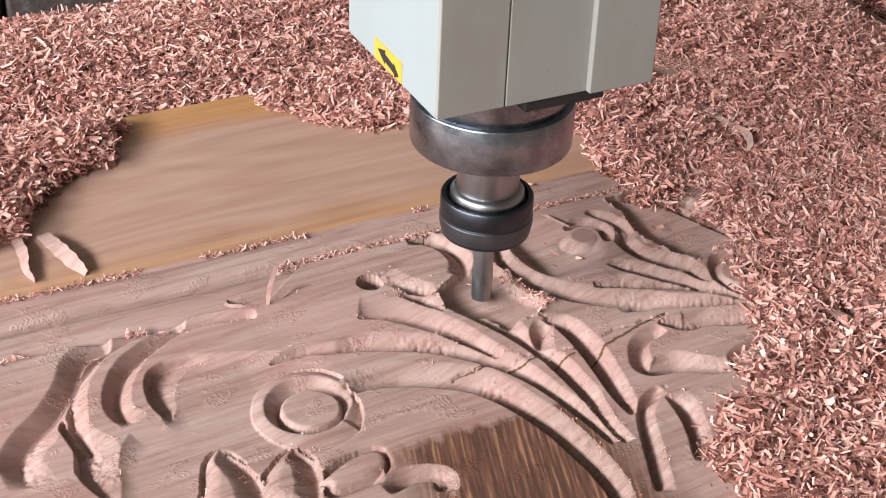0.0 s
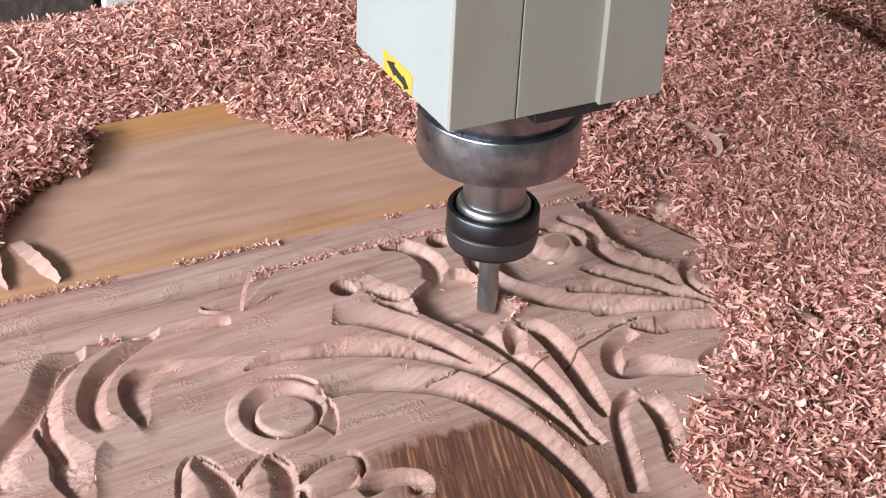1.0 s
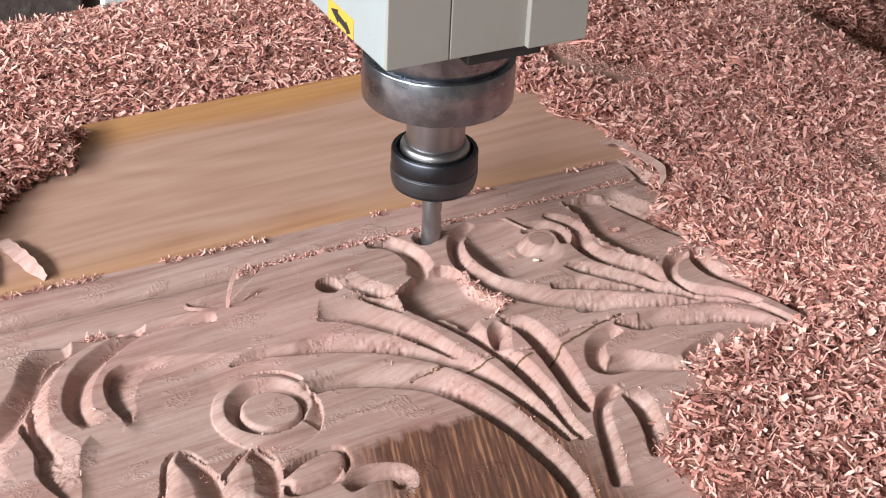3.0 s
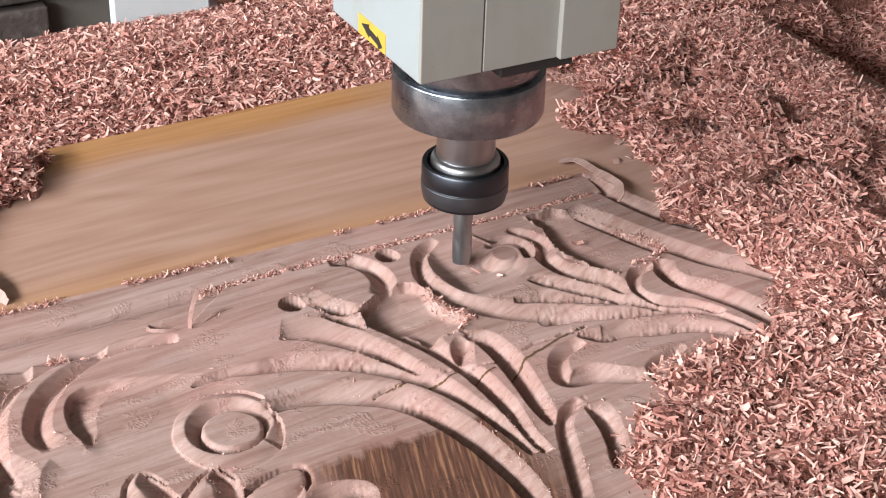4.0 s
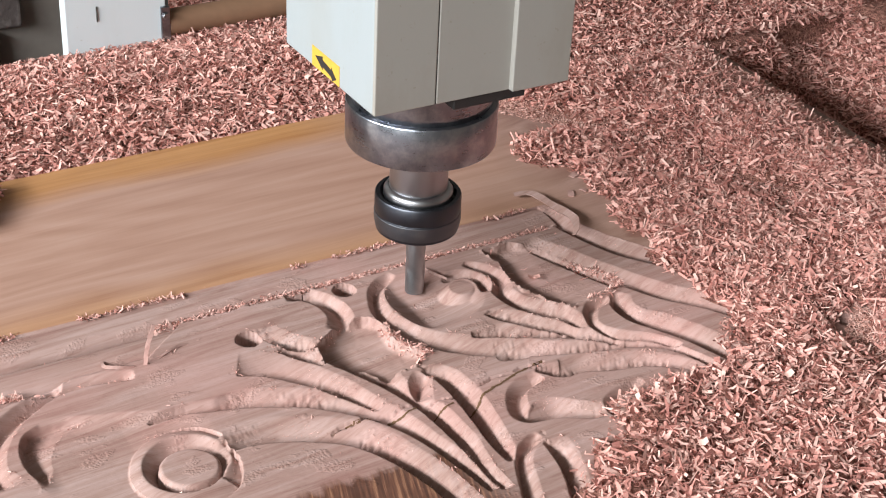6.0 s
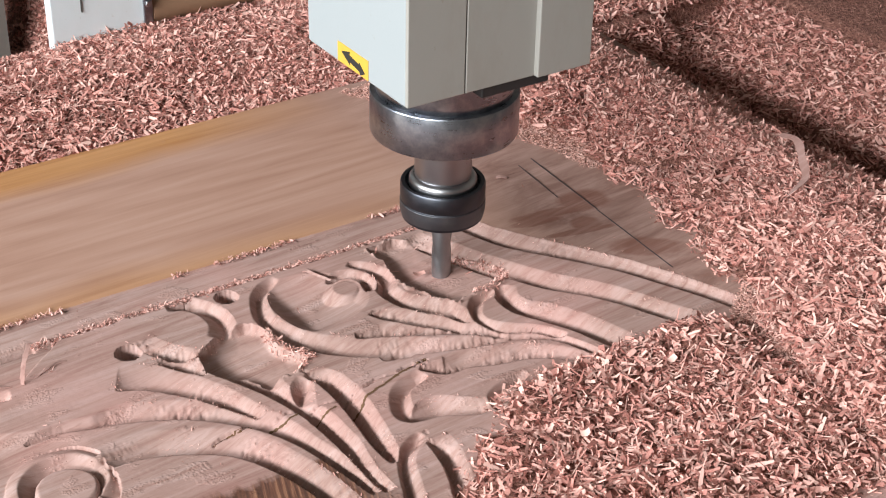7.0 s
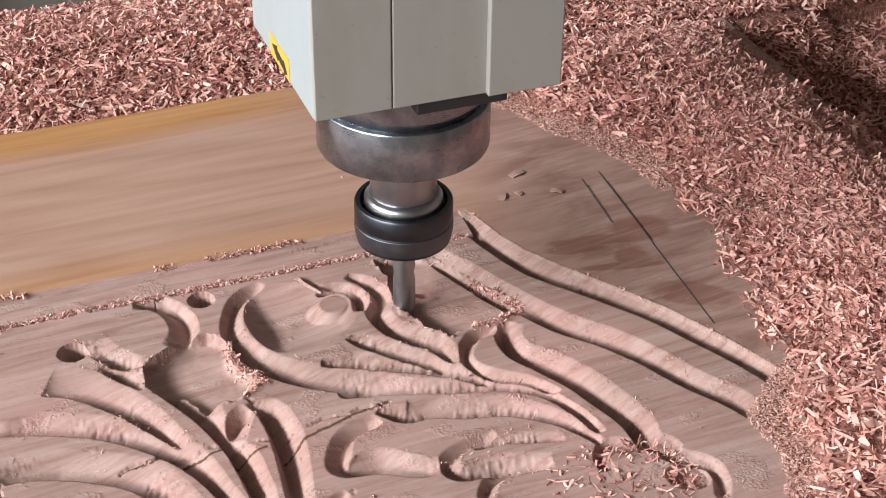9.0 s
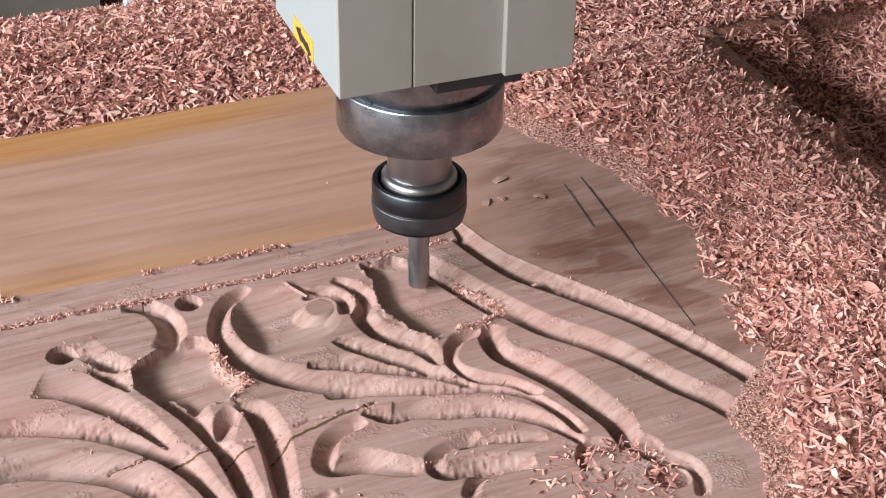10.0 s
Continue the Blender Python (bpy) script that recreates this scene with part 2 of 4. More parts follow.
# ---------------------------------------------------------------- mesh helpers
def part(name, bm, mat, parent=None, label="", smooth=False):
    me = bpy.data.meshes.new(name)
    bm.normal_update()
    bm.to_mesh(me)
    bm.free()
    me.materials.append(mat)
    if smooth:
        me.shade_smooth()
        me.set_sharp_from_angle(angle=radians(40))
    ob = new(name, me)
    ob.parent = parent
    return tagged(ob, label)


def arrays(name, verts, faces, mat, parent=None, label="", smooth=False):
    """A mesh out of a vertex array and an array of quads."""
    me = bpy.data.meshes.new(name)
    n = faces.shape[1]
    me.vertices.add(len(verts))
    me.vertices.foreach_set("co", np.ascontiguousarray(verts, dtype=np.float32).ravel())
    me.loops.add(faces.size)
    me.loops.foreach_set("vertex_index", np.ascontiguousarray(faces, dtype=np.int32).ravel())
    me.polygons.add(len(faces))
    me.polygons.foreach_set("loop_start", np.arange(0, faces.size, n, dtype=np.int32))
    me.update(calc_edges=True)
    me.materials.append(mat)
    if smooth:
        me.shade_smooth()
    ob = new(name, me)
    ob.parent = parent
    return tagged(ob, label)


def block(a, b, bevel=0.0):
    bm = bmesh.new()
    bmesh.ops.create_cube(bm, size=1)
    for v in bm.verts:
        v.co = Vector([a[i] + (v.co[i] + 0.5) * (b[i] - a[i]) for i in range(3)])
    if bevel:
        bmesh.ops.bevel(bm, geom=bm.edges[:], offset=bevel, segments=3, affect="EDGES", profile=0.5)
    return bm


def lathe(profile, steps=72):
    """A turned body from (radius, height) pairs, bottom to top."""
    bm = bmesh.new()
    rings = []
    for r, z in profile:
        rings.append([bm.verts.new((r * math.cos(2 * math.pi * k / steps), r * math.sin(2 * math.pi * k / steps), z)) for k in range(steps)])
    for lo, hi in zip(rings, rings[1:]):
        for k in range(steps):
            bm.faces.new((lo[k], lo[(k + 1) % steps], hi[(k + 1) % steps], hi[k]))
    bm.faces.new(list(reversed(rings[0])))
    bm.faces.new(rings[-1])
    return bm


def curve(points, step=1.0, closed=False):
    """Points along a smooth line through the given ones, and how far along each lies (0 to 1)."""
    p = np.array(points, float)
    if len(p) == 2:
        n = max(2, int(np.linalg.norm(p[1] - p[0]) / step))
        u = np.linspace(0, 1, n)
        return p[0] + (p[1] - p[0]) * u[:, None], u
    e = np.vstack([2 * p[0] - p[1], p, 2 * p[-1] - p[-2]])
    out, along = [], []
    for k in range(len(p) - 1):
        a, b, c, d = e[k : k + 4]
        n = max(2, int(np.linalg.norm(c - b) / step))
        u = np.linspace(0, 1, n, endpoint=k == len(p) - 2)[:, None]
        out.append(0.5 * (2 * b + (c - a) * u + (2 * a - 5 * b + 4 * c - d) * u**2 + (3 * b - a - 3 * c + d) * u**3))
        along.append((k + u[:, 0]) / (len(p) - 1))
    return np.vstack(out), np.concatenate(along)


def fractal(x, y, scale, seed, octaves=3):
    """Smooth noise in the plane from -1 to 1, over arrays."""
    total, amp, norm = np.zeros_like(x, dtype=float), 1.0, 0.0
    for o in range(octaves):
        rng = np.random.RandomState(seed + o)
        table = rng.rand(256, 256) * 2 - 1
        u, v = x / scale * 2**o + 71.3, y / scale * 2**o + 37.7
        i, j = np.floor(u).astype(int), np.floor(v).astype(int)
        fu, fv = u - i, v - j
        fu, fv = fu * fu * (3 - 2 * fu), fv * fv * (3 - 2 * fv)
        g = lambda a, b: table[a % 256, b % 256]
        total += amp * (g(i, j) * (1 - fu) * (1 - fv) + g(i + 1, j) * fu * (1 - fv) + g(i, j + 1) * (1 - fu) * fv + g(i + 1, j + 1) * fu * fv)
        norm += amp
        amp *= 0.5
    return total / norm


def inside(x, y, poly):
    """Signed distance to a polygon, positive inside, over arrays."""
    p = np.array(poly, float)
    best = np.full(x.shape, 1e9)
    odd = np.zeros(x.shape, bool)
    for a, b in zip(p, np.roll(p, -1, 0)):
        d = b - a
        u = np.clip(((x - a[0]) * d[0] + (y - a[1]) * d[1]) / max(d @ d, 1e-12), 0, 1)
        best = np.minimum(best, np.hypot(x - a[0] - u * d[0], y - a[1] - u * d[1]))
        cross = (a[1] > y) != (b[1] > y)
        with np.errstate(divide="ignore", invalid="ignore"):
            odd ^= cross & (x < a[0] + (y - a[1]) * d[0] / (d[1] if d[1] else 1e-12))
    return np.where(odd, best, -best)

# ---------------------------------------------------------------- carved panel (drawn in millimetres)
GROUND = -0.05
STEP = 0.68
gx = np.arange(-330, 300.1, STEP)
gy = np.arange(-215, 130.1, STEP)
X, Y = np.meshgrid(gx, gy)
Z = np.full(X.shape, GROUND) + 0.25 * fractal(X, Y, 50, 11)
owner = np.full(X.shape, -1)
kinds = []
FOOT = -9.4
gap = np.full(X.shape, 99.0)


def cut(kind, points, widths, side, back=1.2, depth=None, round_=1.35):
    """Mills a sharp cut along a line. On one side (1: to the left of its run) a rounded flank climbs from it
    to the land over the given widths; on the other a wall or slope climbs over the width back."""
    line, along = curve(points, 0.7)
    w = np.interp(along, np.linspace(0, 1, len(widths)), widths)
    for n in range(8):
        w[1:-1] = (w[:-2] + w[1:-1] + w[2:]) / 3
    t = np.gradient(line, axis=0)
    t /= np.hypot(*t.T)[:, None] + 1e-9
    run = np.concatenate([[0], np.cumsum(np.hypot(*np.diff(line, axis=0).T))])
    ends = np.clip(np.minimum(run / max(6, 1.5 * w[0]), (run[-1] - run) / max(6, 1.5 * w[-1])), 0.0, 1) ** 0.7
    deep = (np.clip(0.95 * w, 4.8, 10.0) if depth is None else np.full(len(w), float(depth))) * ends
    reach = max(max(widths), back) + 5
    i0, i1 = np.searchsorted(gx, [line[:, 0].min() - reach, line[:, 0].max() + reach])
    j0, j1 = np.searchsorted(gy, [line[:, 1].min() - reach, line[:, 1].max() + reach])
    xs, ys = X[j0:j1, i0:i1], Y[j0:j1, i0:i1]
    if xs.size == 0:
        return
    near, r, q, u, far = np.full(xs.shape, 1e9), np.ones(xs.shape), np.zeros(xs.shape), np.zeros(xs.shape), np.zeros(xs.shape)
    for n in range(len(line)):
        d = np.hypot(xs - line[n, 0], ys - line[n, 1])
        hit = d < near
        near = np.where(hit, d, near)
        r, q, far = np.where(hit, w[n], r), np.where(hit, deep[n], q), np.where(hit, run[n], far)
        u = np.where(hit, side * (t[n, 0] * (ys - line[n, 1]) - t[n, 1] * (xs - line[n, 0])), u)
    near = np.clip(near + 0.25 * fractal(xs, ys, 9, 3 + len(kinds)) - 0.85, 0, None)
    x = np.clip(1 - near / r, 0, 1)
    flank = -q * x**round_
    torn = np.clip(3.2 * fractal(xs, ys, 26, 170 + len(kinds), 2) + 0.1, 0, 1) * np.clip(x * 1.8 - 0.2, 0, 1)
    flank += torn * (1.1 * fractal(far, 0.35 * near, 1.5, 7 + len(kinds), 2) + 0.45 * fractal(xs, ys, 1.7, 8, 1))
    wall = -q * np.clip(1 - near / back, 0, 1) ** (1.0 if back < 2 else 1.25)
    on = u >= 0
    z = np.where(on, flank, wall)
    sub, own = Z[j0:j1, i0:i1], owner[j0:j1, i0:i1]
    won = (z < sub) & np.where(on, x > 0, near < back) & (own > -3)
    sub[won] = z[won]
    own[won & on] = len(kinds)
    kinds.append(kind)


# bands of the straight moulding beside the plain field
band = (Y > 106) & (X < 168)
Z[band] = (-0.6 - 0.009 * (Y - 119) ** 2 - 0.11 * np.clip(112.5 - Y, 0, 9) ** 2 * (X < -95))[band]
owner[band] = -3
rough = (np.abs(Y - 104.6 + 0.9 * fractal(X, Y, 6, 5)) < 3.0) & (X < 165) & (X > -104)
Z[rough] = (-2.3 - 0.35 * (Y - 104.6) + 2.8 * fractal(X, 0.3 * Y, 2.3, 8, 2))[rough]
owner[rough] = -3
left = (Y > 76 + 0.02 * (X + 200)) & (Y < 103.5) & (X < -104 + 1.2 * (Y - 90))
Z[left] = (-0.8 - np.where(Y > 91, 0.030, 0.010) * (Y - 91) ** 2 - 0.11 * np.clip(83 - Y, 0, 9) ** 2)[left]
notch = (np.abs(Y - 105.2) < 1.5) & (X <= -104)
Z[notch] = FOOT
owner[left] = -4

# the ground falls away round the small scroll
def recess(points, widths, depth):
    """Sinks a smooth hollow along a line."""
    line, along = curve(points)
    w = np.interp(along, np.linspace(0, 1, len(widths)), widths)
    q = np.full(X.shape, 9.0)
    for (a, b), r in zip(line[::2], w[::2]):
        q = np.minimum(q, np.hypot(X - a, Y - b) / r)
    m = q < 1
    Z[m] = np.minimum(Z, depth + (GROUND - depth) * q**2.4)[m]


BASIN = [(-199, 37), (-190, 45), (-176, 46), (-148, 37), (-120, 25), (-107, 12), (-112, -20), (-116, -48), (-150, -60), (-190, -62), (-215, -75), (-250, -75), (-238, -25), (-222, -4), (-205, -1), (-204, 18)]
s = inside(X, Y, BASIN) + 2.0 * fractal(X, Y, 30, 19)
fade = np.clip((-108 - X) / 45, 0, 1)
Z = np.minimum(Z, GROUND - 3.6 * fade * (1 - (1 - np.clip(s / 12, 0, 1)) ** 2))
# the bowl of the large scroll, with its round eye left standing
d = np.hypot(np.where(X < 40, (X - 40) / 14.5, (X - 40) / 46), (Y - 64) / 31)
Z = np.where(d < 1, np.minimum(Z, GROUND - 7.5 * np.clip(1 - d**2.2, 0, 1) * np.clip((86 - X) / 14, 0, 1)), Z)
d = np.hypot(X - 73, Y - 66)
Z = np.where(d < 16, np.maximum(Z, -0.6 - 6.6 * np.clip((d - 7.5) / 8, 0, 1) ** 0.9), Z)
recess([(57, -8), (69, -12)], (4, 3), -6)
recess([(184, -118), (188, -120)], (9, 9), -8)

cut("leaf_flank", [(-82, 42), (-68, 35), (-52, 18), (-39, 1), (-25, -20)], (23.3, 20.6, 16.7, 11.9, 4.2), 1)
cut("leaf_flank", [(-142, 24), (-121, 23), (-104, 18), (-89, 14), (-65, 3), (-48, -10), (-31, -30), (-20, -53), (-13, -81), (-9, -105)], (2.5, 7.0, 9.0, 15.4, 14.3, 14.6, 14.5, 8.2, 7.6, 5.4), 1, 1.2)
cut("scroll_flank", [(-111, -17), (-94, -18), (-72, -27), (-53, -41), (-41, -62), (-34, -84), (-30, -110), (-29, -131), (-32, -151)], (17.4, 18.8, 19.7, 19.6, 15.6, 15.1, 13.2, 11.3, 8.3), 1, 1.2)
cut("leaf_flank", [(-131, 65), (-158, 70), (-176, 68), (-195, 59), (-209, 48), (-219, 31), (-222, 16), (-218, 2)], (2.8, 2.8, 4.0, 5.8, 7.7, 7.9, 7.6, 9.7), 1, 6, 7)
cut("leaf_flank", [(-167, 73), (-186, 73), (-202, 71), (-220, 63), (-233, 50), (-241, 33), (-245, 10), (-241, -13)], (2.8, 2.8, 2.9, 5.4, 7.1, 7.8, 7.5, 4.0), 1, 6, 7)
cut("leaf_flank", [(-207, 73), (-226, 64), (-238, 43), (-252, 25), (-266, 12), (-275, -3), (-275, -24)], (2.8, 3.2, 5.4, 9.7, 12.6, 9.8, 12.9), 1, 10, 7)
cut("leaf_hollow", [(-162, 37), (-177, 41), (-193, 41), (-201, 33), (-204, 18), (-202, 5), (-197, -3)], (20.0, 28.0, 34.0, 34.0, 26.0, 18.0, 9.0), 1, 1.6, 6.5, 1.1)
cut("leaf_hollow", [(-246, 27), (-250, 15), (-248, -7), (-251, -23), (-246, -41), (-239, -57)], (4.0, 7.0, 18.0, 26.0, 30.0, 30.0), 1, 1.6, 6.5, 1.1)
cut("leaf_flank", [(-34, 38), (-23, 17), (-15, 0), (-9, -18), (-5, -36), (-3, -62), (-3, -87), (-2, -107)], (7.8, 11.3, 12.9, 6.6, 10.4, 9.0, 4.8, 3.6), 1, 2.5)
cut("leaf_flank", [(11, 2), (16, -9), (17, -29), (15, -53), (13, -72), (13, -89)], (5.8, 11.2, 12.2, 10.0, 8.0, 4.0), 1, 3.5)
cut("leaf_tip", [(10, -2), (1, -11), (-6, -24)], (4.2, 7.2, 8.5), 1, 6, 7)
cut("tongue_flank", [(36, -76), (23, -82), (15, -92), (6, -112), (-7, -144)], (5.6, 5.9, 5.7, 6.9, 7.1), 1, 2.5)
cut("leaf_flank", [(37, -82), (36, -97), (31, -115), (23, -133)], (11.3, 9.8, 8.0, 6.4), 1, 3)
cut("scroll_flank", [(43, 96), (28, 88), (19, 72), (16, 57), (20, 35), (32, 16), (51, 1), (71, -9), (87, -15), (109, -22), (130, -28), (147, -39), (157, -57), (162, -77)], (4.4, 6.2, 6.3, 7.8, 10.5, 14.5, 15.7, 13.9, 8.5, 6.3, 3.2, 2.2, 2.0, 2.0), 1, 4)
cut("eye_flank", [(66, 80), (77, 80), (84, 76), (87, 67), (84, 55)], (3.0, 4.0, 4.8, 5.2, 5.0), 1, 3.5, 7)
cut("scroll_flank", [(88, 89), (96, 78), (98, 63), (91, 52), (93, 36), (101, 24), (111, 13), (117, -3)], (2.0, 5.7, 6.7, 8.6, 9.2, 11.9, 9.8, 3.3), 1, 4)
cut("leaf_flank", [(52, 19), (67, 12), (82, 4), (102, -7), (117, -17), (128, -25)], (4.0, 11.2, 11.6, 11.6, 9.2, 3.6), 1, 1.2)
cut("leaf_flank", [(71, 35), (77, 25), (91, 12), (105, 1), (111, -7)], (9.5, 10.5, 12.2, 10.2, 4.0), 1, 1.2)
cut("tongue_flank", [(146, 18), (132, 15), (123, 2), (123, -8), (130, -20), (143, -28), (155, -42)], (6.6, 5.6, 3.0, 3.0, 6.0, 3.6, 2.0), 1, 3.5)
cut("scroll_flank", [(154, 20), (146, 9), (146, -6), (153, -19), (163, -37), (171, -59), (176, -75), (177, -91), (182, -97), (185, -105), (197, -114), (198, -125), (193, -137)], (8.2, 10.0, 11.0, 15.4, 15.8, 14.7, 12.6, 9.5, 10.5, 7.7, 5.4, 3.9, 3.2), 1, 3.5)
cut("leaf_flank", [(66, -26), (77, -37), (91, -38), (106, -44), (125, -49), (143, -62), (152, -74), (158, -85)], (5.4, 14.9, 14.9, 16.0, 13.0, 8.8, 5.4, 2.0), 1, 1.2)
cut("leaf_lobe", [(66, -33), (50, -38), (41, -49), (40, -59), (56, -62), (73, -71), (83, -72)], (2.8, 3.2, 4.7, 6.3, 10.5, 6.9, 4.9), 1, 7)
cut("leaf_lobe", [(114, -61), (95, -65), (85, -72), (88, -82), (107, -84), (131, -89)], (2.8, 2.8, 6.0, 8.9, 9.9, 6.9), 1, 4)
cut("leaf_flank", [(100, -67), (117, -68), (143, -75)], (4.1, 6.3, 4.5), 1, 1.2, 3)
cut("leaf_lobe", [(128, -89), (112, -88), (100, -90), (91, -101)], (2.8, 2.8, 3.9, 5.5), 1, 3)
cut("moulding_flank", [(163, 124), (164, 113), (169, 90), (180, 60), (197, 36), (211, 17), (224, -2), (234, -21), (247, -47), (255, -67), (260, -88)], (11.7, 11.8, 12.8, 16.1, 17.2, 16.3, 16.0, 15.2, 14.9, 13.0, 10.9), 1, 1.2, 9.5, 1.15)
cut("moulding_flank", [(135, 95), (144, 70), (155, 42), (173, 7), (190, -13), (203, -33), (215, -58), (227, -77), (234, -93)], (9.3, 13.0, 14.6, 15.6, 14.9, 14.1, 14.0, 13.8, 11.7), 1, 1.2, 9.5, 1.15)
cut("shell_rim", [(-25, 104), (-14, 101), (-6, 91), (-3, 78), (-5, 66), (-12, 56)], (2.8, 3.5, 4.5, 5.5, 5.5, 4.0), 1, 9, 7)
cut("shell_flank", [(-56, 74), (-50, 60), (-40, 51), (-29, 48)], (13.0, 12.2, 11.7, 6.1), 1, 1.2)
cut("leaf_flank", [(-52, 53), (-45, 42), (-35, 29)], (6.7, 10.7, 11.3), 1, 1.2)
cut("rosette_bud", [(176, -93), (161, -85), (153, -93), (152, -103)], (9.8, 5.7, 3.4, 4.1), 1, 3, 6)
cut("leaf_flank", [(-125, -92), (-111, -88), (-98, -93), (-101, -103)], (5.9, 7.6, 7.2, 7.0), 1, 4)
cut("leaf_flank", [(-143, -74), (-129, -75), (-129, -86)], (6.1, 8.6, 5.0), 1, 4)


def land(kind, points, shoulder, top, drop):
    """A flat-topped shape with rounded shoulders, steepest towards the lower left, and a cut round it."""
    shape = curve(points + points[:1], 3.0)[0]
    i0, i1 = np.searchsorted(gx, [shape[:, 0].min() - 14, shape[:, 0].max() + 14])
    j0, j1 = np.searchsorted(gy, [shape[:, 1].min() - 14, shape[:, 1].max() + 14])
    xs, ys = X[j0:j1, i0:i1], Y[j0:j1, i0:i1]
    s = inside(xs, ys, shape) + 0.35 * fractal(xs, ys, 8, 130 + len(kinds))
    dy, dx = np.gradient(s, STEP)
    k = np.clip(0.55 + 0.6 * (0.8 * dx + 0.6 * dy), 0.18, 1)
    for n in range(6):
        k[1:-1, 1:-1] = (k[:-2, 1:-1] + k[2:, 1:-1] + k[1:-1, :-2] + k[1:-1, 2:]) / 4
    x = np.clip(1 - s / (shoulder * (0.4 + 0.6 * k)), 0, 1)
    m = s > 0
    z = top - drop * k * x**1.8 + 0.10 * fractal(xs, ys, 5, 40 + len(kinds))
    z += 0.5 * np.clip(2.6 * fractal(xs, ys, 22, 150 + len(kinds), 2), 0, 1) * np.clip(2 * x, 0, 1) * fractal(xs, ys, 2.0, 8, 2)
    Z[j0:j1, i0:i1][m], owner[j0:j1, i0:i1][m] = z[m], len(kinds)
    cut = gap[j0:j1, i0:i1]
    cut[:] = np.where(m, 99, np.minimum(cut, -s / 1.1))
    kinds.append(kind)


land("petal", [(-200, -51), (-194, -36), (-185, -31), (-179, -44), (-177, -61), (-181, -78), (-205, -68)], 9, -0.2, 6)
land("petal", [(-178, -69), (-171, -56), (-154, -44), (-148, -55), (-152, -72), (-161, -82), (-175, -82)], 9, -0.2, 6)
land("petal", [(-150, -71), (-132, -63), (-117, -63), (-118, -75), (-131, -82), (-149, -83)], 7, -0.2, 6)
cut("petal_face", [(-186, -30), (-179, -44), (-177, -61), (-181, -78)], (2.8, 2.8, 2.8, 2.8), 1, 13, 6.5)
cut("petal_face", [(-155, -44), (-149, -55), (-152, -72), (-158, -84)], (2.8, 2.8, 2.8, 2.8), 1, 11, 6.5)

# a sharp cut at the foot of every petal
width = 2.0 + 0.6 * fractal(X, Y, 10, 14)
Z = np.where((owner == -1) & (gap < 99), np.where(gap < width, np.minimum(Z, -6.0), np.minimum(Z, GROUND - 0.9 * np.exp(-(gap - width) / 1.2))), Z)

# the small scroll: a flat disc inside a bevelled ring
dx, dy = X + 134, Y + 20
d = np.hypot(dx, dy) + 0.25 * fractal(X, Y, 7, 33)
turn = np.degrees(np.arctan2(dy, dx)) % 360
around = [0, 15, 60, 100, 150, 200, 240, 270, 300, 330, 360]
crest = np.interp(turn, around, [22, 23, 25.5, 26, 24, 22.5, 21, 19.5, 18.5, 18, 22])
rim = np.interp(turn, around, [24, 27, 32, 33, 30, 29.5, 30.5, 31.5, 30, 26, 24])
eye = np.where(d < 15.8, -0.9 - 2.2 * np.clip((d - 13.6) / 2.2, 0, 1) ** 2, FOOT)
ring = np.where(d < crest, -0.3 - 9.0 * np.clip((crest - d) / (crest - 15.6), 0, 1) ** 1.1, -0.3 - 2.3 * np.clip((d - crest) / (rim - crest), 0, 1) ** 1.5)
slope = np.where(d < 23.2, -0.9 - 6.6 * np.clip((d - 13.5) / 9.5, 0, 1) ** 1.3, -7.6)
mix = np.clip(np.minimum(turn - 8, 325 - turn) / 22, 0.7, 1)
z = np.where(d < 15.8, np.where(mix > 0.5, eye, np.maximum(eye, slope)), mix * ring + (1 - mix) * slope)
m = d < np.where(mix > 0.5, rim, 26.6)
hold = (owner >= 0) & (d > 24) & (turn > 10) & (turn < 110)
m &= ~hold
Z[m], owner[m] = z[m], len(kinds)
kinds.append("small_scroll")
# a thin bark seam across the leaf stems
seam, along = curve([(-57, -24), (-42, -24), (-36, -23), (-11, -26), (16, -28), (32, -24), (55, -22), (74, -21)])
away = np.full(X.shape, 99.0)
for a, b in seam:
    away = np.minimum(away, np.hypot(X - a, Y - b - 0.8 * np.sin(a / 3.0)))
m = away < 0.9 + 0.6 * fractal(X, Y, 5, 81)
Z[m] -= 1.6

# plain board outside the outer moulding
OUTER = [(172, 131), (176, 117), (181, 97), (188, 79), (200, 59), (218, 32), (237, 2), (253, -31), (265, -61), (276, -90), (290, -130), (306, -216), (400, -216), (400, 131)]
s = inside(X, Y, OUTER)
m = (s > 0) | (Y > 129.3)
Z[m], owner[m] = 0.0, -2
lip = (s > -0.8) & (s <= 0)
Z[lip] = 0.35 + 0.5 * fractal(X, Y, 3, 27)[lip]


def pocket(poly, depth, seed):
    """A pocket that the bit has just cleared, with torn walls."""
    s = inside(X, Y, poly) + 2.2 * fractal(X, Y, 7, seed)
    m = s > 0
    box = np.array(poly)
    depth = depth * (1 - 0.5 * np.clip((X - box[:, 0].min()) / np.ptp(box[:, 0]), 0, 1))
    Z[m] = np.minimum(Z, depth + (-2.0 - depth) * np.exp(-np.clip(s, 0, 60) / 1.0) + 0.35 * fractal(X, Y, 8, seed + 5))[m]
    owner[m & (owner != -2)] = len(kinds)
    kinds.append("fresh_pocket")
    rim = (s > -2.0) & (s <= 0) & (owner != -2)
    Z[rim] += (1.8 * np.clip(fractal(X, Y, 2.4, seed + 9) + 0.15, 0, 1))[rim]


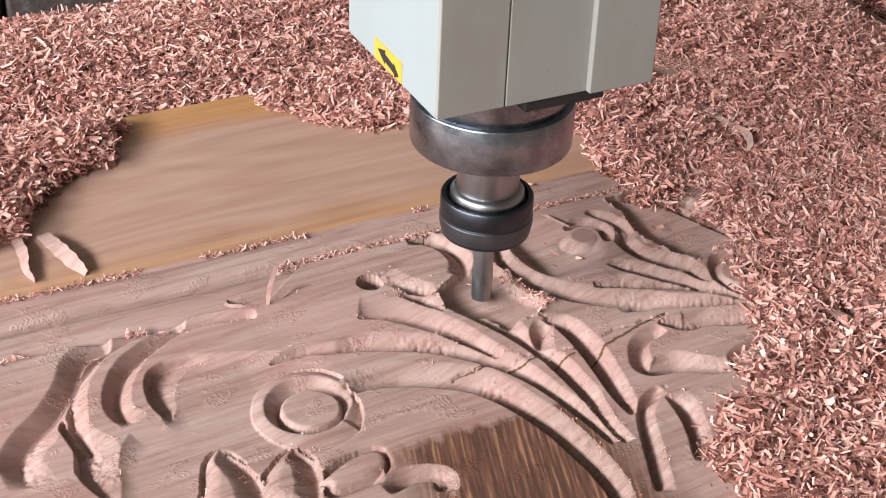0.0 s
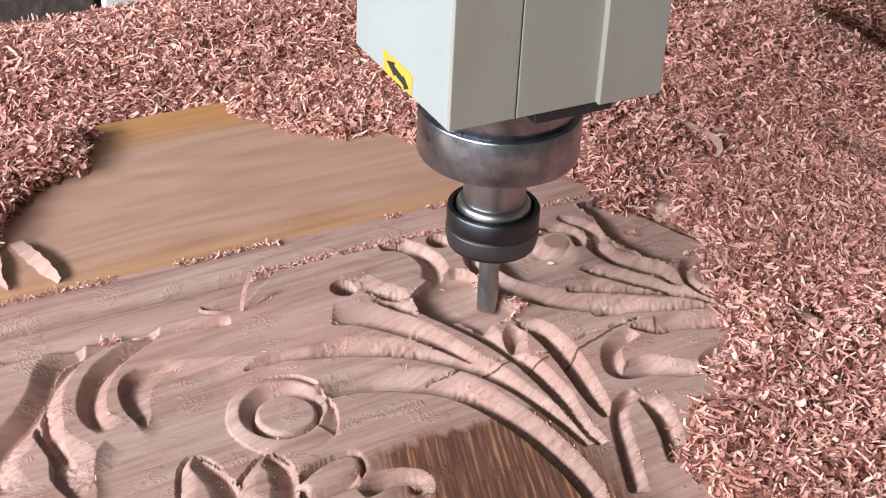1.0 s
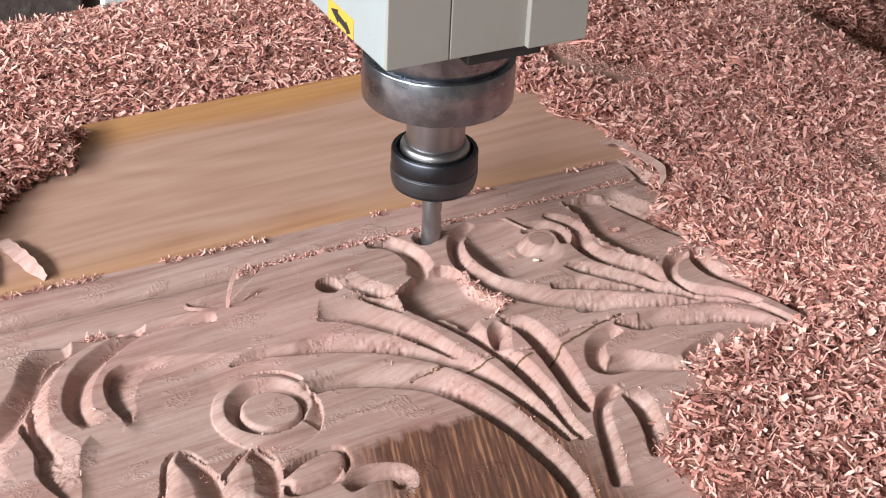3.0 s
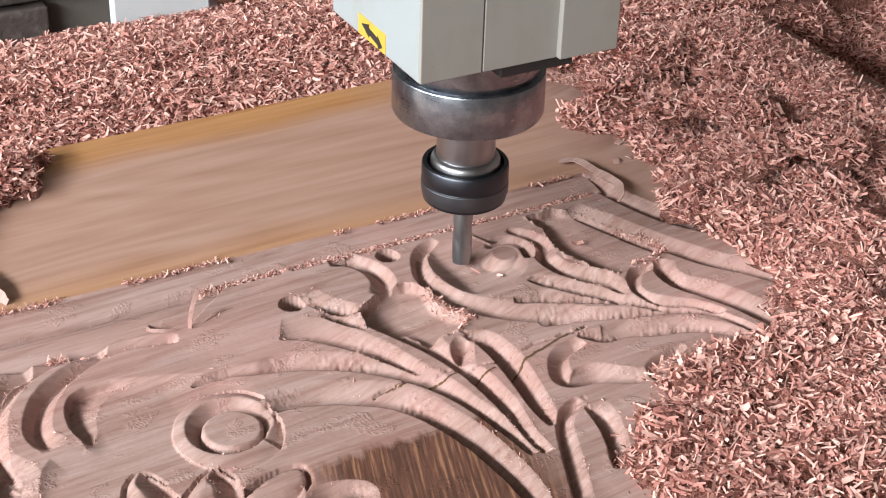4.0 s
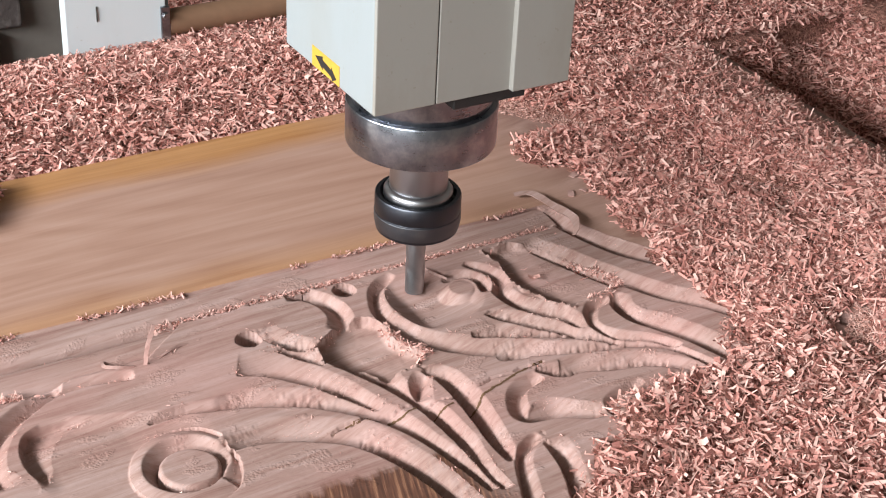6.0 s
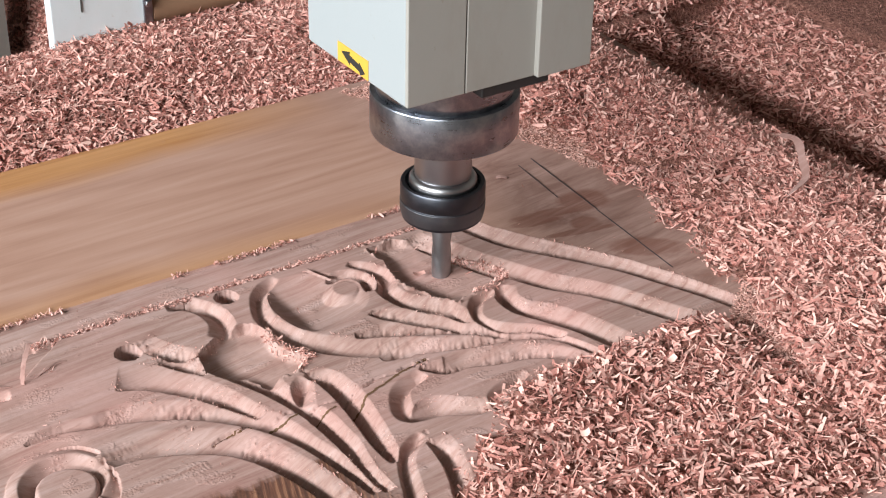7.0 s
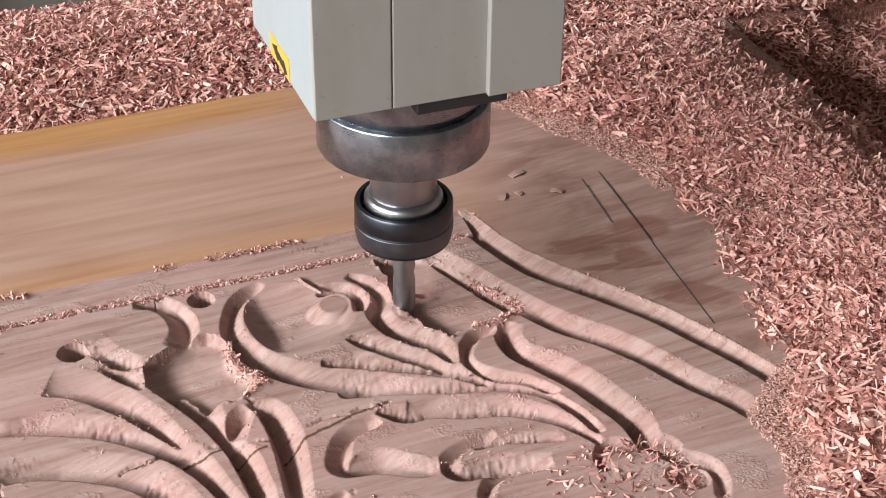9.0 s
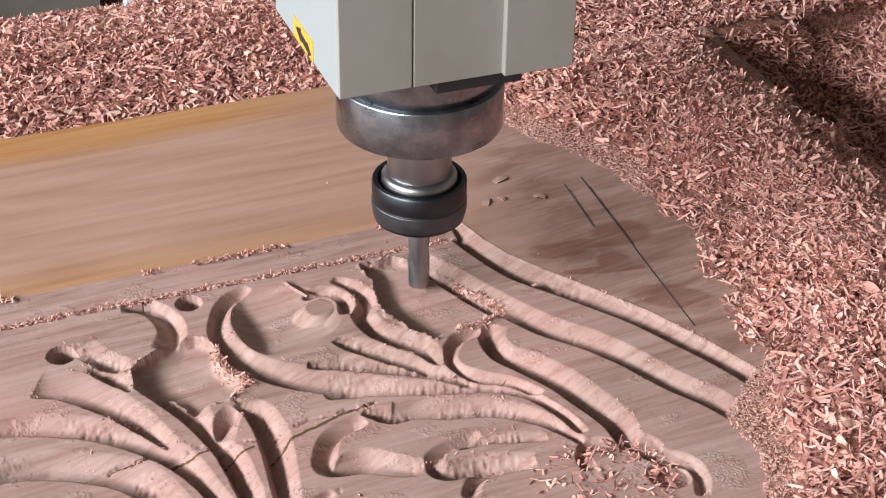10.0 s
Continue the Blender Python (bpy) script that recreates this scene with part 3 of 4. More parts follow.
pocket([(-32, 49), (-10, 63), (5, 63), (11, 54), (11, 33), (20, 14), (8, 7), (-10, 3), (-17, 19), (-31, 29)], -10.0, 61)
pocket([(107, 96), (125, 99), (144, 86), (150, 66), (165, 39), (162, 28), (142, 22), (127, 21), (121, 18), (114, 29), (106, 46), (105, 63), (108, 78)], -6.5, 71)
for cx, cy, r, dep in ((9, 93, 7.0, -13.0), (-62, 70, 7.6, -11.0)):
    d = np.hypot(X - cx, Y - cy)
    m = d < r
    Z[m], owner[m] = dep, len(kinds)
    kinds.append("drilled_hole")
Z += 0.05 * fractal(X, Y, 2.0, 90) * (owner != -2)

panel = tagged(new("carved_panel"), "reddish hardwood board with half-finished acanthus scroll carving", "carved panel")
stride = len(gx)
corner = (np.arange(len(gy) - 1)[:, None] * stride + np.arange(stride - 1)).ravel()
quads = np.stack([corner, corner + 1, corner + 1 + stride, corner + stride], 1)
own = owner[:-1, :-1].ravel()
coords = np.stack([X.ravel(), Y.ravel(), Z.ravel()], 1) / 1000
LOOKS = {-1: ("carved_ground", FLOOR), -2: ("board_margin", PLANED), -3: ("border_band", MILLED), -4: ("border_cove", MILLED)}
for k in range(-4, len(kinds)):
    f = quads[own == k]
    if k == 0 or len(f):
        used, back = np.unique(f, return_inverse=True)
        if len(f):
            name, look_of = LOOKS[k] if k in LOOKS else (kinds[k], MILLED)
            arrays(name, coords[used], back.reshape(-1, 4), look_of, panel, smooth=True)



def seam_strip(points, width):
    """A crooked dark line that follows the carved surface."""
    line, along = curve(points, 0.6)
    rng = np.random.RandomState(int(width * 100))
    line = line + np.stack([0 * along, 0.9 * fractal(line[:, 0], line[:, 1], 7, 91)], 1)
    t = np.gradient(line, axis=0)
    t /= np.hypot(*t.T)[:, None] + 1e-9
    half = width * (0.35 + 0.65 * rng.uniform(0, 1, len(line))) / 2
    rows = []
    for sign in (1, -1):
        p = line + sign * half[:, None] * np.stack([-t[:, 1], t[:, 0]], 1)
        i = np.clip(((p[:, 0] - gx[0]) / STEP).round().astype(int), 0, len(gx) - 1)
        j = np.clip(((p[:, 1] - gy[0]) / STEP).round().astype(int), 0, len(gy) - 1)
        rows.append(np.stack([p[:, 0], p[:, 1], Z[j, i] + 0.25], 1) / 1000)
    k = np.arange(len(line) - 1)
    arrays("bark_seam", np.vstack(rows), np.stack([k, k + 1, k + 1 + len(line), k + len(line)], 1), BARK, panel, "thin dark bark seam")


seam_strip([(-57, -24), (-42, -24), (-29, -27), (-19, -30), (-8, -28), (-4, -34), (10, -33)], 1.7)
seam_strip([(16, -38), (22, -38), (29, -33), (42, -29), (58, -24), (74, -21)], 2.1)

# the rest of the board round the carving
part("plain_field", block((-0.95, 0.1295, -0.060), (0.437, 0.307, 0.0004), 0.0012), PLANED, panel, "planed face with ochre sapwood edges")
part("board_end", block((0.300, -0.460, -0.060), (0.437, 0.1293, 0.0), 0.0006), PLANED, panel)
part("board_front", block((-0.330, -0.460, -0.060), (0.2998, -0.215, -0.0009), 0.0006), MILLED, panel)
part("board_start", block((-0.950, -0.460, -0.060), (-0.330, 0.1293, -0.0009), 0.0006), MILLED, panel)
part("board_core", block((-0.3298, -0.2148, -0.060), (0.2998, 0.1293, -0.0142)), MILLED, panel)


def strip(name, a, b, width, z, mat, parent):
    a, b = Vector((*a, z)), Vector((*b, z))
    side = (b - a).cross(Vector((0, 0, 1))).normalized() * width / 2
    bm = bmesh.new()
    lo = [bm.verts.new(p) for p in (a - side, b - side, b + side, a + side)]
    hi = [bm.verts.new(v.co + Vector((0, 0, 0.00015))) for v in lo]
    bm.faces.new(hi)
    for k in range(4):
        bm.faces.new((lo[k], lo[(k + 1) % 4], hi[(k + 1) % 4], hi[k]))
    return part(name, bm, mat, parent)


strip("pencil_line", (0.262, 0.141), (0.2575, 0.062), 0.0007, 0.00045, PENCIL, panel)
strip("pencil_line", (0.2575, 0.0621), (0.253, -0.018), 0.0007, 0.00002, PENCIL, panel)
strip("pencil_line", (0.249, 0.137), (0.245, 0.088), 0.0005, 0.00045, PENCIL, panel)

# ---------------------------------------------------------------- shavings
HEAP_END = [(0.200, 0.300), (0.241, 0.223), (0.251, 0.199), (0.267, 0.176), (0.278, 0.150), (0.288, 0.116), (0.305, 0.101), (0.312, 0.056), (0.302, 0.035), (0.303, 0.011), (0.292, -0.014), (0.288, -0.035), (0.275, -0.056), (0.250, -0.075), (0.232, -0.091), (0.227, -0.105), (0.229, -0.127), (0.217, -0.149), (0.200, -0.300), (0.431, -0.300), (0.431, 0.298)]
HEAP_START = [(-0.123, 0.303), (-0.153, 0.250), (-0.198, 0.225), (-0.223, 0.181), (-0.262, 0.176), (-0.460, 0.190), (-0.460, 0.303)]


def heap_height(x, y):
    """The top of the shavings; below -1 where there are none."""
    wob = 0.006 * fractal(x, y, 0.030, 21) + 0.003 * fractal(x, y, 0.012, 23)
    lump = 0.0030 * fractal(x, y, 0.045, 31)
    z = np.full(x.shape, -9.0)
    s = inside(x, y, HEAP_END) + wob
    z = np.where(s > 0, 0.0005 + 0.22 * np.clip(s, 0, 0.022) + 0.022 * (1 - np.exp(-np.clip(s - 0.014, 0, 9) / 0.030)) + lump * np.clip(s / 0.03, 0, 1), z)
    s = inside(x, y, HEAP_START) + wob
    z = np.where(s > 0, np.maximum(z, 0.001 + 0.018 * (1 - np.exp(-s / 0.018)) + lump * np.clip(s / 0.02, 0, 1)), z)
    behind = -0.006 + 0.011 * np.clip((y - 0.300) / 0.10, 0, 1) - 0.010 * np.clip((y - 0.42) / 0.06, 0, 1) + lump * 0.8
    behind = np.where(y > 0.485, behind - np.clip((0.085 - x) / 0.03, 0, 1) * 0.9 * (y - 0.485), behind)
    right = -0.057 + 0.060 * np.clip((x - 0.525) / 0.09, 0, 1) ** 0.8 + 0.055 * np.clip((y - 0.235) / 0.06, 0, 1) * np.clip((0.56 - x) / 0.06, 0, 1) + lump * 0.6
    out = np.where(x > 0.437, np.maximum(right, np.where(y > 0.307, behind, -9)), behind)
    off = (y > 0.3085 + 0.3 * wob) | (x > 0.438)
    return np.where(off, np.maximum(z, np.clip(out, -0.059, 0.012)), z)


def strips(x, y, z, size, rng, lift=0.5):
    """Curled shavings as short bent ribbons: vertices and quads."""
    n = len(x)
    length = size * np.clip(np.exp(rng.normal(0.0, 0.42, n)), 0.35, 2.5)
    width = size * np.clip(np.exp(rng.normal(-1.6, 0.45, n)), 0.07, 0.6)
    bend = rng.normal(0, 1.5, n)
    az, tilt, roll = rng.uniform(0, 2 * np.pi, n), rng.normal(0.0, 0.45, n) * lift * 1.6, rng.normal(0, 0.6, n)
    u = np.stack([np.cos(az) * np.cos(tilt), np.sin(az) * np.cos(tilt), np.sin(tilt)], 1)
    h = np.stack([-np.sin(az), np.cos(az), 0 * az], 1)
    v = np.cross(u, h)
    c, s = np.cos(roll)[:, None], np.sin(roll)[:, None]
    h, v = h * c + v * s, v * c - h * s
    verts = np.empty((n, 6, 3))
    base = np.stack([x, y, z], 1)
    for k, t in enumerate((-0.5, 0.0, 0.5)):
        a = bend * t
        small = np.where(np.abs(bend) < 0.05, 0.05, bend)
        along = length * np.sin(small * t) / small
        up = length * (1 - np.cos(small * t)) / small
        mid = base + u * along[:, None] + v * up[:, None]
        taper = width * (1.0 if k == 1 else rng.uniform(0.45, 1.0, n))
        verts[:, 2 * k] = mid - h * taper[:, None] / 2
        verts[:, 2 * k + 1] = mid + h * taper[:, None] / 2
    quads = np.array([[0, 1, 3, 2], [2, 3, 5, 4]])
    faces = (np.arange(n)[:, None, None] * 6 + quads).reshape(-1, 4)
    return verts.reshape(-1, 3), faces


def heap(name, x0, x1, y0, y1, step, label):
    xs, ys = np.arange(x0, x1, step), np.arange(y0, y1, step)
    hx, hy = np.meshgrid(xs, ys)
    hz = heap_height(hx, hy) + 0.0012 * fractal(hx, hy, 0.008, 51) - 0.0012
    keep = hz > -1
    k = (np.arange(len(ys) - 1)[:, None] * len(xs) + np.arange(len(xs) - 1)).ravel()
    q = np.stack([k, k + 1, k + 1 + len(xs), k + len(xs)], 1)
    q = q[keep.ravel()[q].all(1)]
    used, back = np.unique(q, return_inverse=True)
    v = np.stack([hx.ravel(), hy.ravel(), hz.ravel()], 1)[used]
    return tagged(arrays(name, v, back.reshape(-1, 4), DUST, smooth=True), label, "sawdust", kind="stuff")


def scatter(name, count, x0, x1, y0, y1, size, seed, label, depth=0.005, lift=0.5, fringe=None):
    rng = np.random.RandomState(seed)
    x, y = rng.uniform(x0, x1, count), rng.uniform(y0, y1, count)
    z = heap_height(x, y)
    keep = z > -1
    if fringe is None:
        keep &= (z < -0.004) | (z > rng.uniform(0.0034, 0.0066, count)) | (y > 0.307)
    else:
        keep &= (z < fringe) & (z > -0.004)
    x, y, z = x[keep], y[keep], z[keep]
    z = z + rng.uniform(-0.45, 1.0, len(x)) * depth
    v, f = strips(x, y, z, size, rng, lift)
    return tagged(arrays(name, v, f, SHAVING if fringe is None else GRAIN), label, "wood shavings", kind="stuff")


heap("sawdust_heap", -0.50, 1.10, -0.32, 0.80, 0.005, "packed pink sawdust heaped round and over the board, darkened as shade between shavings")
scatter("shavings_behind", 66000, -0.30, 0.44, 0.295, 0.52, 0.0061, 101, "loose pink and tan curled shavings piled behind the board")
scatter("shavings_on_board", 62000, 0.19, 0.44, -0.26, 0.303, 0.0061, 102, "loose pink and tan curled shavings heaped on the board")
scatter("shavings_far", 26000, 0.04, 0.44, 0.50, 0.68, 0.0066, 106, "curled pink shavings heaped behind the gantry foot")
scatter("shavings_at_start", 12000, -0.30, -0.11, 0.17, 0.306, 0.0065, 103, "curled pink shavings piled on the plain end of the board")
scatter("shavings_beyond", 110000, 0.436, 0.90, -0.20, 0.62, 0.0063, 104, "curled shavings lying below the end of the board")
scatter("fine_dust", 300000, 0.19, 0.44, -0.26, 0.303, 0.0017, 105, "fine pale wood dust along the edge of the heap", 0.0012, 0.3, 0.009)

# ---------------------------------------------------------------- clumps of shavings that the air jet blows off the carving
def clump_mesh(seed, radius, height):
    rng = np.random.RandomState(seed)
    n = 15
    g = np.linspace(-1, 1, n)
    cx, cy = np.meshgrid(g, g)
    r = np.hypot(cx, cy) * (1 + 0.25 * fractal(cx, cy, 0.9, seed))
    cz = height * np.clip(1 - r**2, 0, 1) ** 0.8
    k = (np.arange(n - 1)[:, None] * n + np.arange(n - 1)).ravel()
    q = np.stack([k, k + 1, k + 1 + n, k + n], 1)
    q = q[(r.ravel()[q] < 1.1).any(1)]
    core = np.stack([cx.ravel() * radius, cy.ravel() * radius, cz.ravel() - 0.001], 1)
    count = 640
    a, rr = rng.uniform(0, 2 * np.pi, count), np.sqrt(rng.uniform(0, 1.15, count))
    px, py = rr * np.cos(a), rr * np.sin(a)
    pz = height * np.clip(1 - rr**2, 0, 1) ** 0.8 + rng.uniform(0.0, 0.0035, count)
    v, f = strips(px * radius, py * radius, pz, 0.0060, rng, 0.55)
    verts, faces = np.vstack([core, v]), np.vstack([q, f + len(core)])
    me = bpy.data.meshes.new("chip_clump")
    me.vertices.add(len(verts))
    me.vertices.foreach_set("co", verts.astype(np.float32).ravel())
    me.loops.add(faces.size)
    me.loops.foreach_set("vertex_index", faces.astype(np.int32).ravel())
    me.polygons.add(len(faces))
    me.polygons.foreach_set("loop_start", np.arange(0, faces.size, 4, dtype=np.int32))
    me.materials.append(DUST)
    me.materials.append(SHAVING)
    me.polygons.foreach_set("material_index", (np.arange(len(faces)) >= len(q)).astype(np.int32))
    me.update(calc_edges=True)
    return me


LOW = [clump_mesh(200 + k, 0.025, 0.0075) for k in range(4)]
HIGH = [clump_mesh(210 + k, 0.033, 0.013) for k in range(4)]
# the ground that each gust clears: outline, first and last second, drift, how high the clumps are
GUSTS = [
    ([(-0.040, 0.300), (-0.008, 0.252), (0.054, 0.218), (0.140, 0.175), (0.190, 0.165), (0.179, 0.204), (0.170, 0.300)], 2.25, 3.15, (0.10, 0.100), LOW),
    ([(0.133, 0.141), (0.142, 0.092), (0.158, 0.027), (0.128, -0.005), (0.130, -0.056), (0.084, -0.085), (0.160, -0.069), (0.171, 0.004), (0.164, 0.032), (0.182, 0.130), (0.195, 0.165), (0.150, 0.175)], 2.25, 3.20, (0.150, -0.010), LOW),
    ([(0.170, 0.300), (0.179, 0.204), (0.195, 0.165), (0.182, 0.130), (0.164, 0.032), (0.171, 0.004), (0.160, -0.069), (0.189, -0.046), (0.214, 0.040), (0.222, 0.092), (0.220, 0.162), (0.205, 0.203), (0.200, 0.300)], 3.60, 4.40, (0.120, -0.005), LOW),
    ([(0.205, 0.203), (0.220, 0.162), (0.222, 0.092), (0.214, 0.040), (0.189, -0.046), (0.160, -0.069), (0.227, -0.080), (0.272, -0.036), (0.308, 0.010), (0.312, 0.066), (0.292, 0.145), (0.254, 0.215)], 6.25, 7.20, (0.110, -0.010), LOW),
    ([(0.048, -0.120), (0.084, -0.098), (0.161, -0.078), (0.227, -0.080), (0.270, -0.040), (0.300, 0.020), (0.280, -0.051), (0.231, -0.073), (0.227, -0.129), (0.215, -0.230), (0.020, -0.230)], 7.22, 7.90, (0.130, -0.090), HIGH),
]
GUST_ROWS = []
rng = random.Random(7)
for outline, begin, end, (dx, dy), meshes in GUSTS:
    pitch = 0.021 if meshes is LOW else 0.027
    box = np.array(outline)
    for jx in np.arange(box[:, 0].min(), box[:, 0].max(), pitch):
        for jy in np.arange(box[:, 1].min(), box[:, 1].max(), pitch):
            x, y = jx + rng.uniform(-0.006, 0.006), jy + rng.uniform(-0.006, 0.006)
            if inside(np.array([x]), np.array([y]), outline)[0] < 0.005:
                continue
            ob = new("chip_clump", rng.choice(meshes))
            tagged(ob, "loose clump of pink shavings lying on the carving", "wood shavings", "clumps of shavings on the carving")
            ex, ey = x + dx * rng.uniform(0.9, 1.4), y + dy * rng.uniform(0.6, 1.4)
            ez = float(heap_height(np.array([ex]), np.array([ey]))[0])
            ez = max(ez, -0.03) - 0.007
            start = begin + rng.uniform(0.0, 0.25)
            stop = end - rng.uniform(0.0, 0.25)
            z0 = -0.0045 if y < 0.128 and x < 0.21 else -0.0008
            turn = rng.uniform(0, 360)
            mid = (x * 0.5 + ex * 0.5, y * 0.5 + ey * 0.5, max(z0, ez) + rng.uniform(0.004, 0.014))
            GUST_ROWS.append((ob, start, stop, (x, y, z0), mid, (ex, ey, ez), turn))


# ---------------------------------------------------------------- single shavings
def ribbon(name, points, width, label, mat=SHAVING, twist=0.0, thick=0.0005):
    """One long shaving along a line in space."""
    p, along = curve(points, 0.0015)
    bm = bmesh.new()
    rows = []
    for k, a in enumerate(along):
        d = p[min(k + 1, len(p) - 1)] - p[max(k - 1, 0)]
        d = Vector(d).normalized()
        side = d.cross(Vector((0, 0, 1)))
        side = side.normalized() if side.length > 1e-4 else Vector((1, 0, 0))
        side.rotate(Matrix.Rotation(twist * a, 3, d))
        w = width * (0.72 + 0.22 * math.sin(math.pi * min(1, max(0, 0.12 + 0.8 * a))) + 0.08 * math.sin(31 * a)) / 2
        up = d.cross(side).normalized() * thick / 2
        c = Vector(p[k])
        rows.append([bm.verts.new(c + q) for q in (side * w - up, side * w + up, -side * w + up, -side * w - up)])
    for lo, hi in zip(rows, rows[1:]):
        for k in range(4):
            bm.faces.new((lo[k], lo[(k + 1) % 4], hi[(k + 1) % 4], hi[k]))
    bm.faces.new(rows[0])
    bm.faces.new(rows[-1])
    bmesh.ops.recalc_face_normals(bm, faces=bm.faces[:])
    return tagged(part(name, bm, mat, smooth=True), label, "shaving")


ribbon("long_shaving", [(-0.217, 0.181, 0.004), (-0.214, 0.166, 0.005), (-0.209, 0.150, 0.0035), (-0.205, 0.136, 0.0010)], 0.009, "broad folded pinkish shaving lying on the plain board", MILLED, 1.1)
ribbon("long_shaving", [(-0.232, 0.182, 0.004), (-0.232, 0.165, 0.0035), (-0.234, 0.150, 0.0022), (-0.232, 0.140, 0.001)], 0.007, "twisted pinkish shaving lying on the plain board", MILLED, 1.6)
ribbon("standing_splinter", [(-0.1225, 0.0715, -0.0040), (-0.1215, 0.0725, 0.004), (-0.1195, 0.0740, 0.011), (-0.1165, 0.0755, 0.017), (-0.1150, 0.0760, 0.021)], 0.0026, "torn splinter standing up from the border", MILLED, 1.2)
ribbon("torn_fibre", [(-0.142, 0.086, -0.0010), (-0.143, 0.078, 0.0010), (-0.137, 0.074, 0.0012), (-0.128, 0.0725, -0.0005)], 0.0022, "thin torn fibre curled on the border", MILLED, 1.5)
ribbon("torn_fibre", [(-0.122, 0.071, -0.0020), (-0.110, 0.076, 0.0005), (-0.100, 0.080, 0.0008), (-0.092, 0.080, -0.0010)], 0.0014, "torn fibre curled on the border", MILLED, 1.0)
ribbon("torn_fibre", [(0.061, 0.098, -0.0020), (0.0615, 0.092, 0.0015), (0.064, 0.085, 0.0015), (0.070, 0.078, -0.0005)], 0.0018, "torn fibre at the rim of the scroll", MILLED, 1.0)
for x, y, turn, size in ((0.215, 0.155, 20, 0.010), (0.197, 0.134, 60, 0.008), (0.229, 0.129, -30, 0.007), (0.207, 0.134, 110, 0.005)):
    a = radians(turn)
    d = (math.cos(a) * size / 2, math.sin(a) * size / 2)
    ribbon("loose_shaving", [(x - d[0], y - d[1], 0.0007), (x, y, 0.0014), (x + d[0], y + d[1], 0.0007)], size * 0.55, "small pale shaving lying on the plain board", MILLED)
rs = random.Random(17)
for k in range(70):
    x, y = rs.uniform(0.24, 0.43), rs.uniform(-0.20, 0.28)
    z = float(heap_height(np.array([x]), np.array([y]))[0])
    if z < -1:
        continue
    a, size = rs.uniform(0, 6.28), rs.uniform(0.007, 0.014)
    d = (math.cos(a) * size / 2, math.sin(a) * size / 2)
    ribbon("large_shaving", [(x - d[0], y - d[1], z + 0.001), (x, y, z + 0.0045), (x + d[0], y + d[1], z + 0.002)], size * rs.uniform(0.3, 0.6), "large pale shaving on the heap", twist=rs.uniform(-1.5, 1.5))
curl = ribbon("long_shaving", [(0.160, 0.146, 0.0025), (0.170, 0.140, 0.004), (0.174, 0.120, 0.004), (0.176, 0.102, 0.005), (0.170, 0.088, 0.006), (0.166, 0.084, 0.003)], 0.0055, "long curled shaving peeled off the outer moulding", MILLED, 0.8)

# torn fibres along the cut edges
fr = np.random.RandomState(77)
fx = np.concatenate([fr.uniform(-0.33, 0.16, 1500), fr.uniform(-0.105, 0.16, 3600), fr.uniform(-0.33, -0.100, 1300)])
fy = np.concatenate([fr.normal(0.1295, 0.0009, 1500), fr.normal(0.1055, 0.0017, 3600), fr.normal(0.0755, 0.0016, 1300)])
fz = np.concatenate([fr.uniform(-0.0005, 0.0010, 1500), fr.uniform(-0.0034, -0.0010, 3600), fr.uniform(-0.0026, -0.0004, 1300)])
patch = (fractal(fx, fy, 0.030, 15) > -0.1) | (np.abs(fy - 0.1055) < 0.006)
fv, ff = strips(fx[patch], fy[patch], fz[patch], np.where(np.abs(fy - 0.1055) < 0.006, 0.0021, 0.0030)[patch], fr, 0.9)
tagged(arrays("border_fibres", fv, ff, FIBRE), "torn pale fibres along the cut border", "wood fibres", kind="stuff")
edge_rows, edge_cols = np.nonzero((owner[1:-1, 1:-1] >= 0) & ((owner[2:, 1:-1] < 0) | (owner[:-2, 1:-1] < 0) | (owner[1:-1, 2:] < 0)))
pick = fr.choice(len(edge_rows), 4200, replace=False)
ex_, ey_ = gx[edge_cols[pick] + 1] / 1000, gy[edge_rows[pick] + 1] / 1000
patchy = fractal(ex_, ey_, 0.022, 5) > 0.05
ex_, ey_ = ex_[patchy], ey_[patchy]
ez_ = Z[edge_rows[pick] + 1, edge_cols[pick] + 1][patchy] / 1000
fv, ff = strips(ex_ + fr.normal(0, 0.0012, len(ex_)), ey_ + fr.normal(0, 0.0012, len(ex_)), ez_ + 0.0004, 0.0015, fr, 0.9)
tagged(arrays("ridge_fibres", fv, ff, FIBRE), "torn fibres and crumbs left on the carved ridges", "wood fibres", kind="stuff")
sy_, sx_ = np.gradient(Z, STEP)
fuzz = (owner >= 0) & (np.hypot(sx_, sy_) > 0.45) & (np.hypot(sx_, sy_) < 2.6) & (fractal(X, Y, 24, 45, 2) + 0.35 * fr.uniform(-1, 1, X.shape) > 0.12)
fuzz_rows, fuzz_cols = np.nonzero(fuzz)
pick = fr.choice(len(fuzz_rows), min(3000, len(fuzz_rows)), replace=False)
fv, ff = strips(gx[fuzz_cols[pick]] / 1000, gy[fuzz_rows[pick]] / 1000, Z[fuzz_rows[pick], fuzz_cols[pick]] / 1000 + 0.0001, 0.0011, fr, 0.5)
tagged(arrays("shoulder_fuzz", fv, ff, GRAIN), "raised pale fuzz where the bit tore the ridge shoulders", "wood fibres", kind="stuff")
cx_, cy_ = fr.uniform(-0.30, 0.25, 420), fr.uniform(-0.20, 0.128, 420)
near = fractal(cx_, cy_, 0.05, 9) > 0.12
cx_, cy_ = cx_[near], cy_[near]
ci = np.clip(((cx_ * 1000 + 330) / STEP).astype(int), 0, len(gx) - 1)
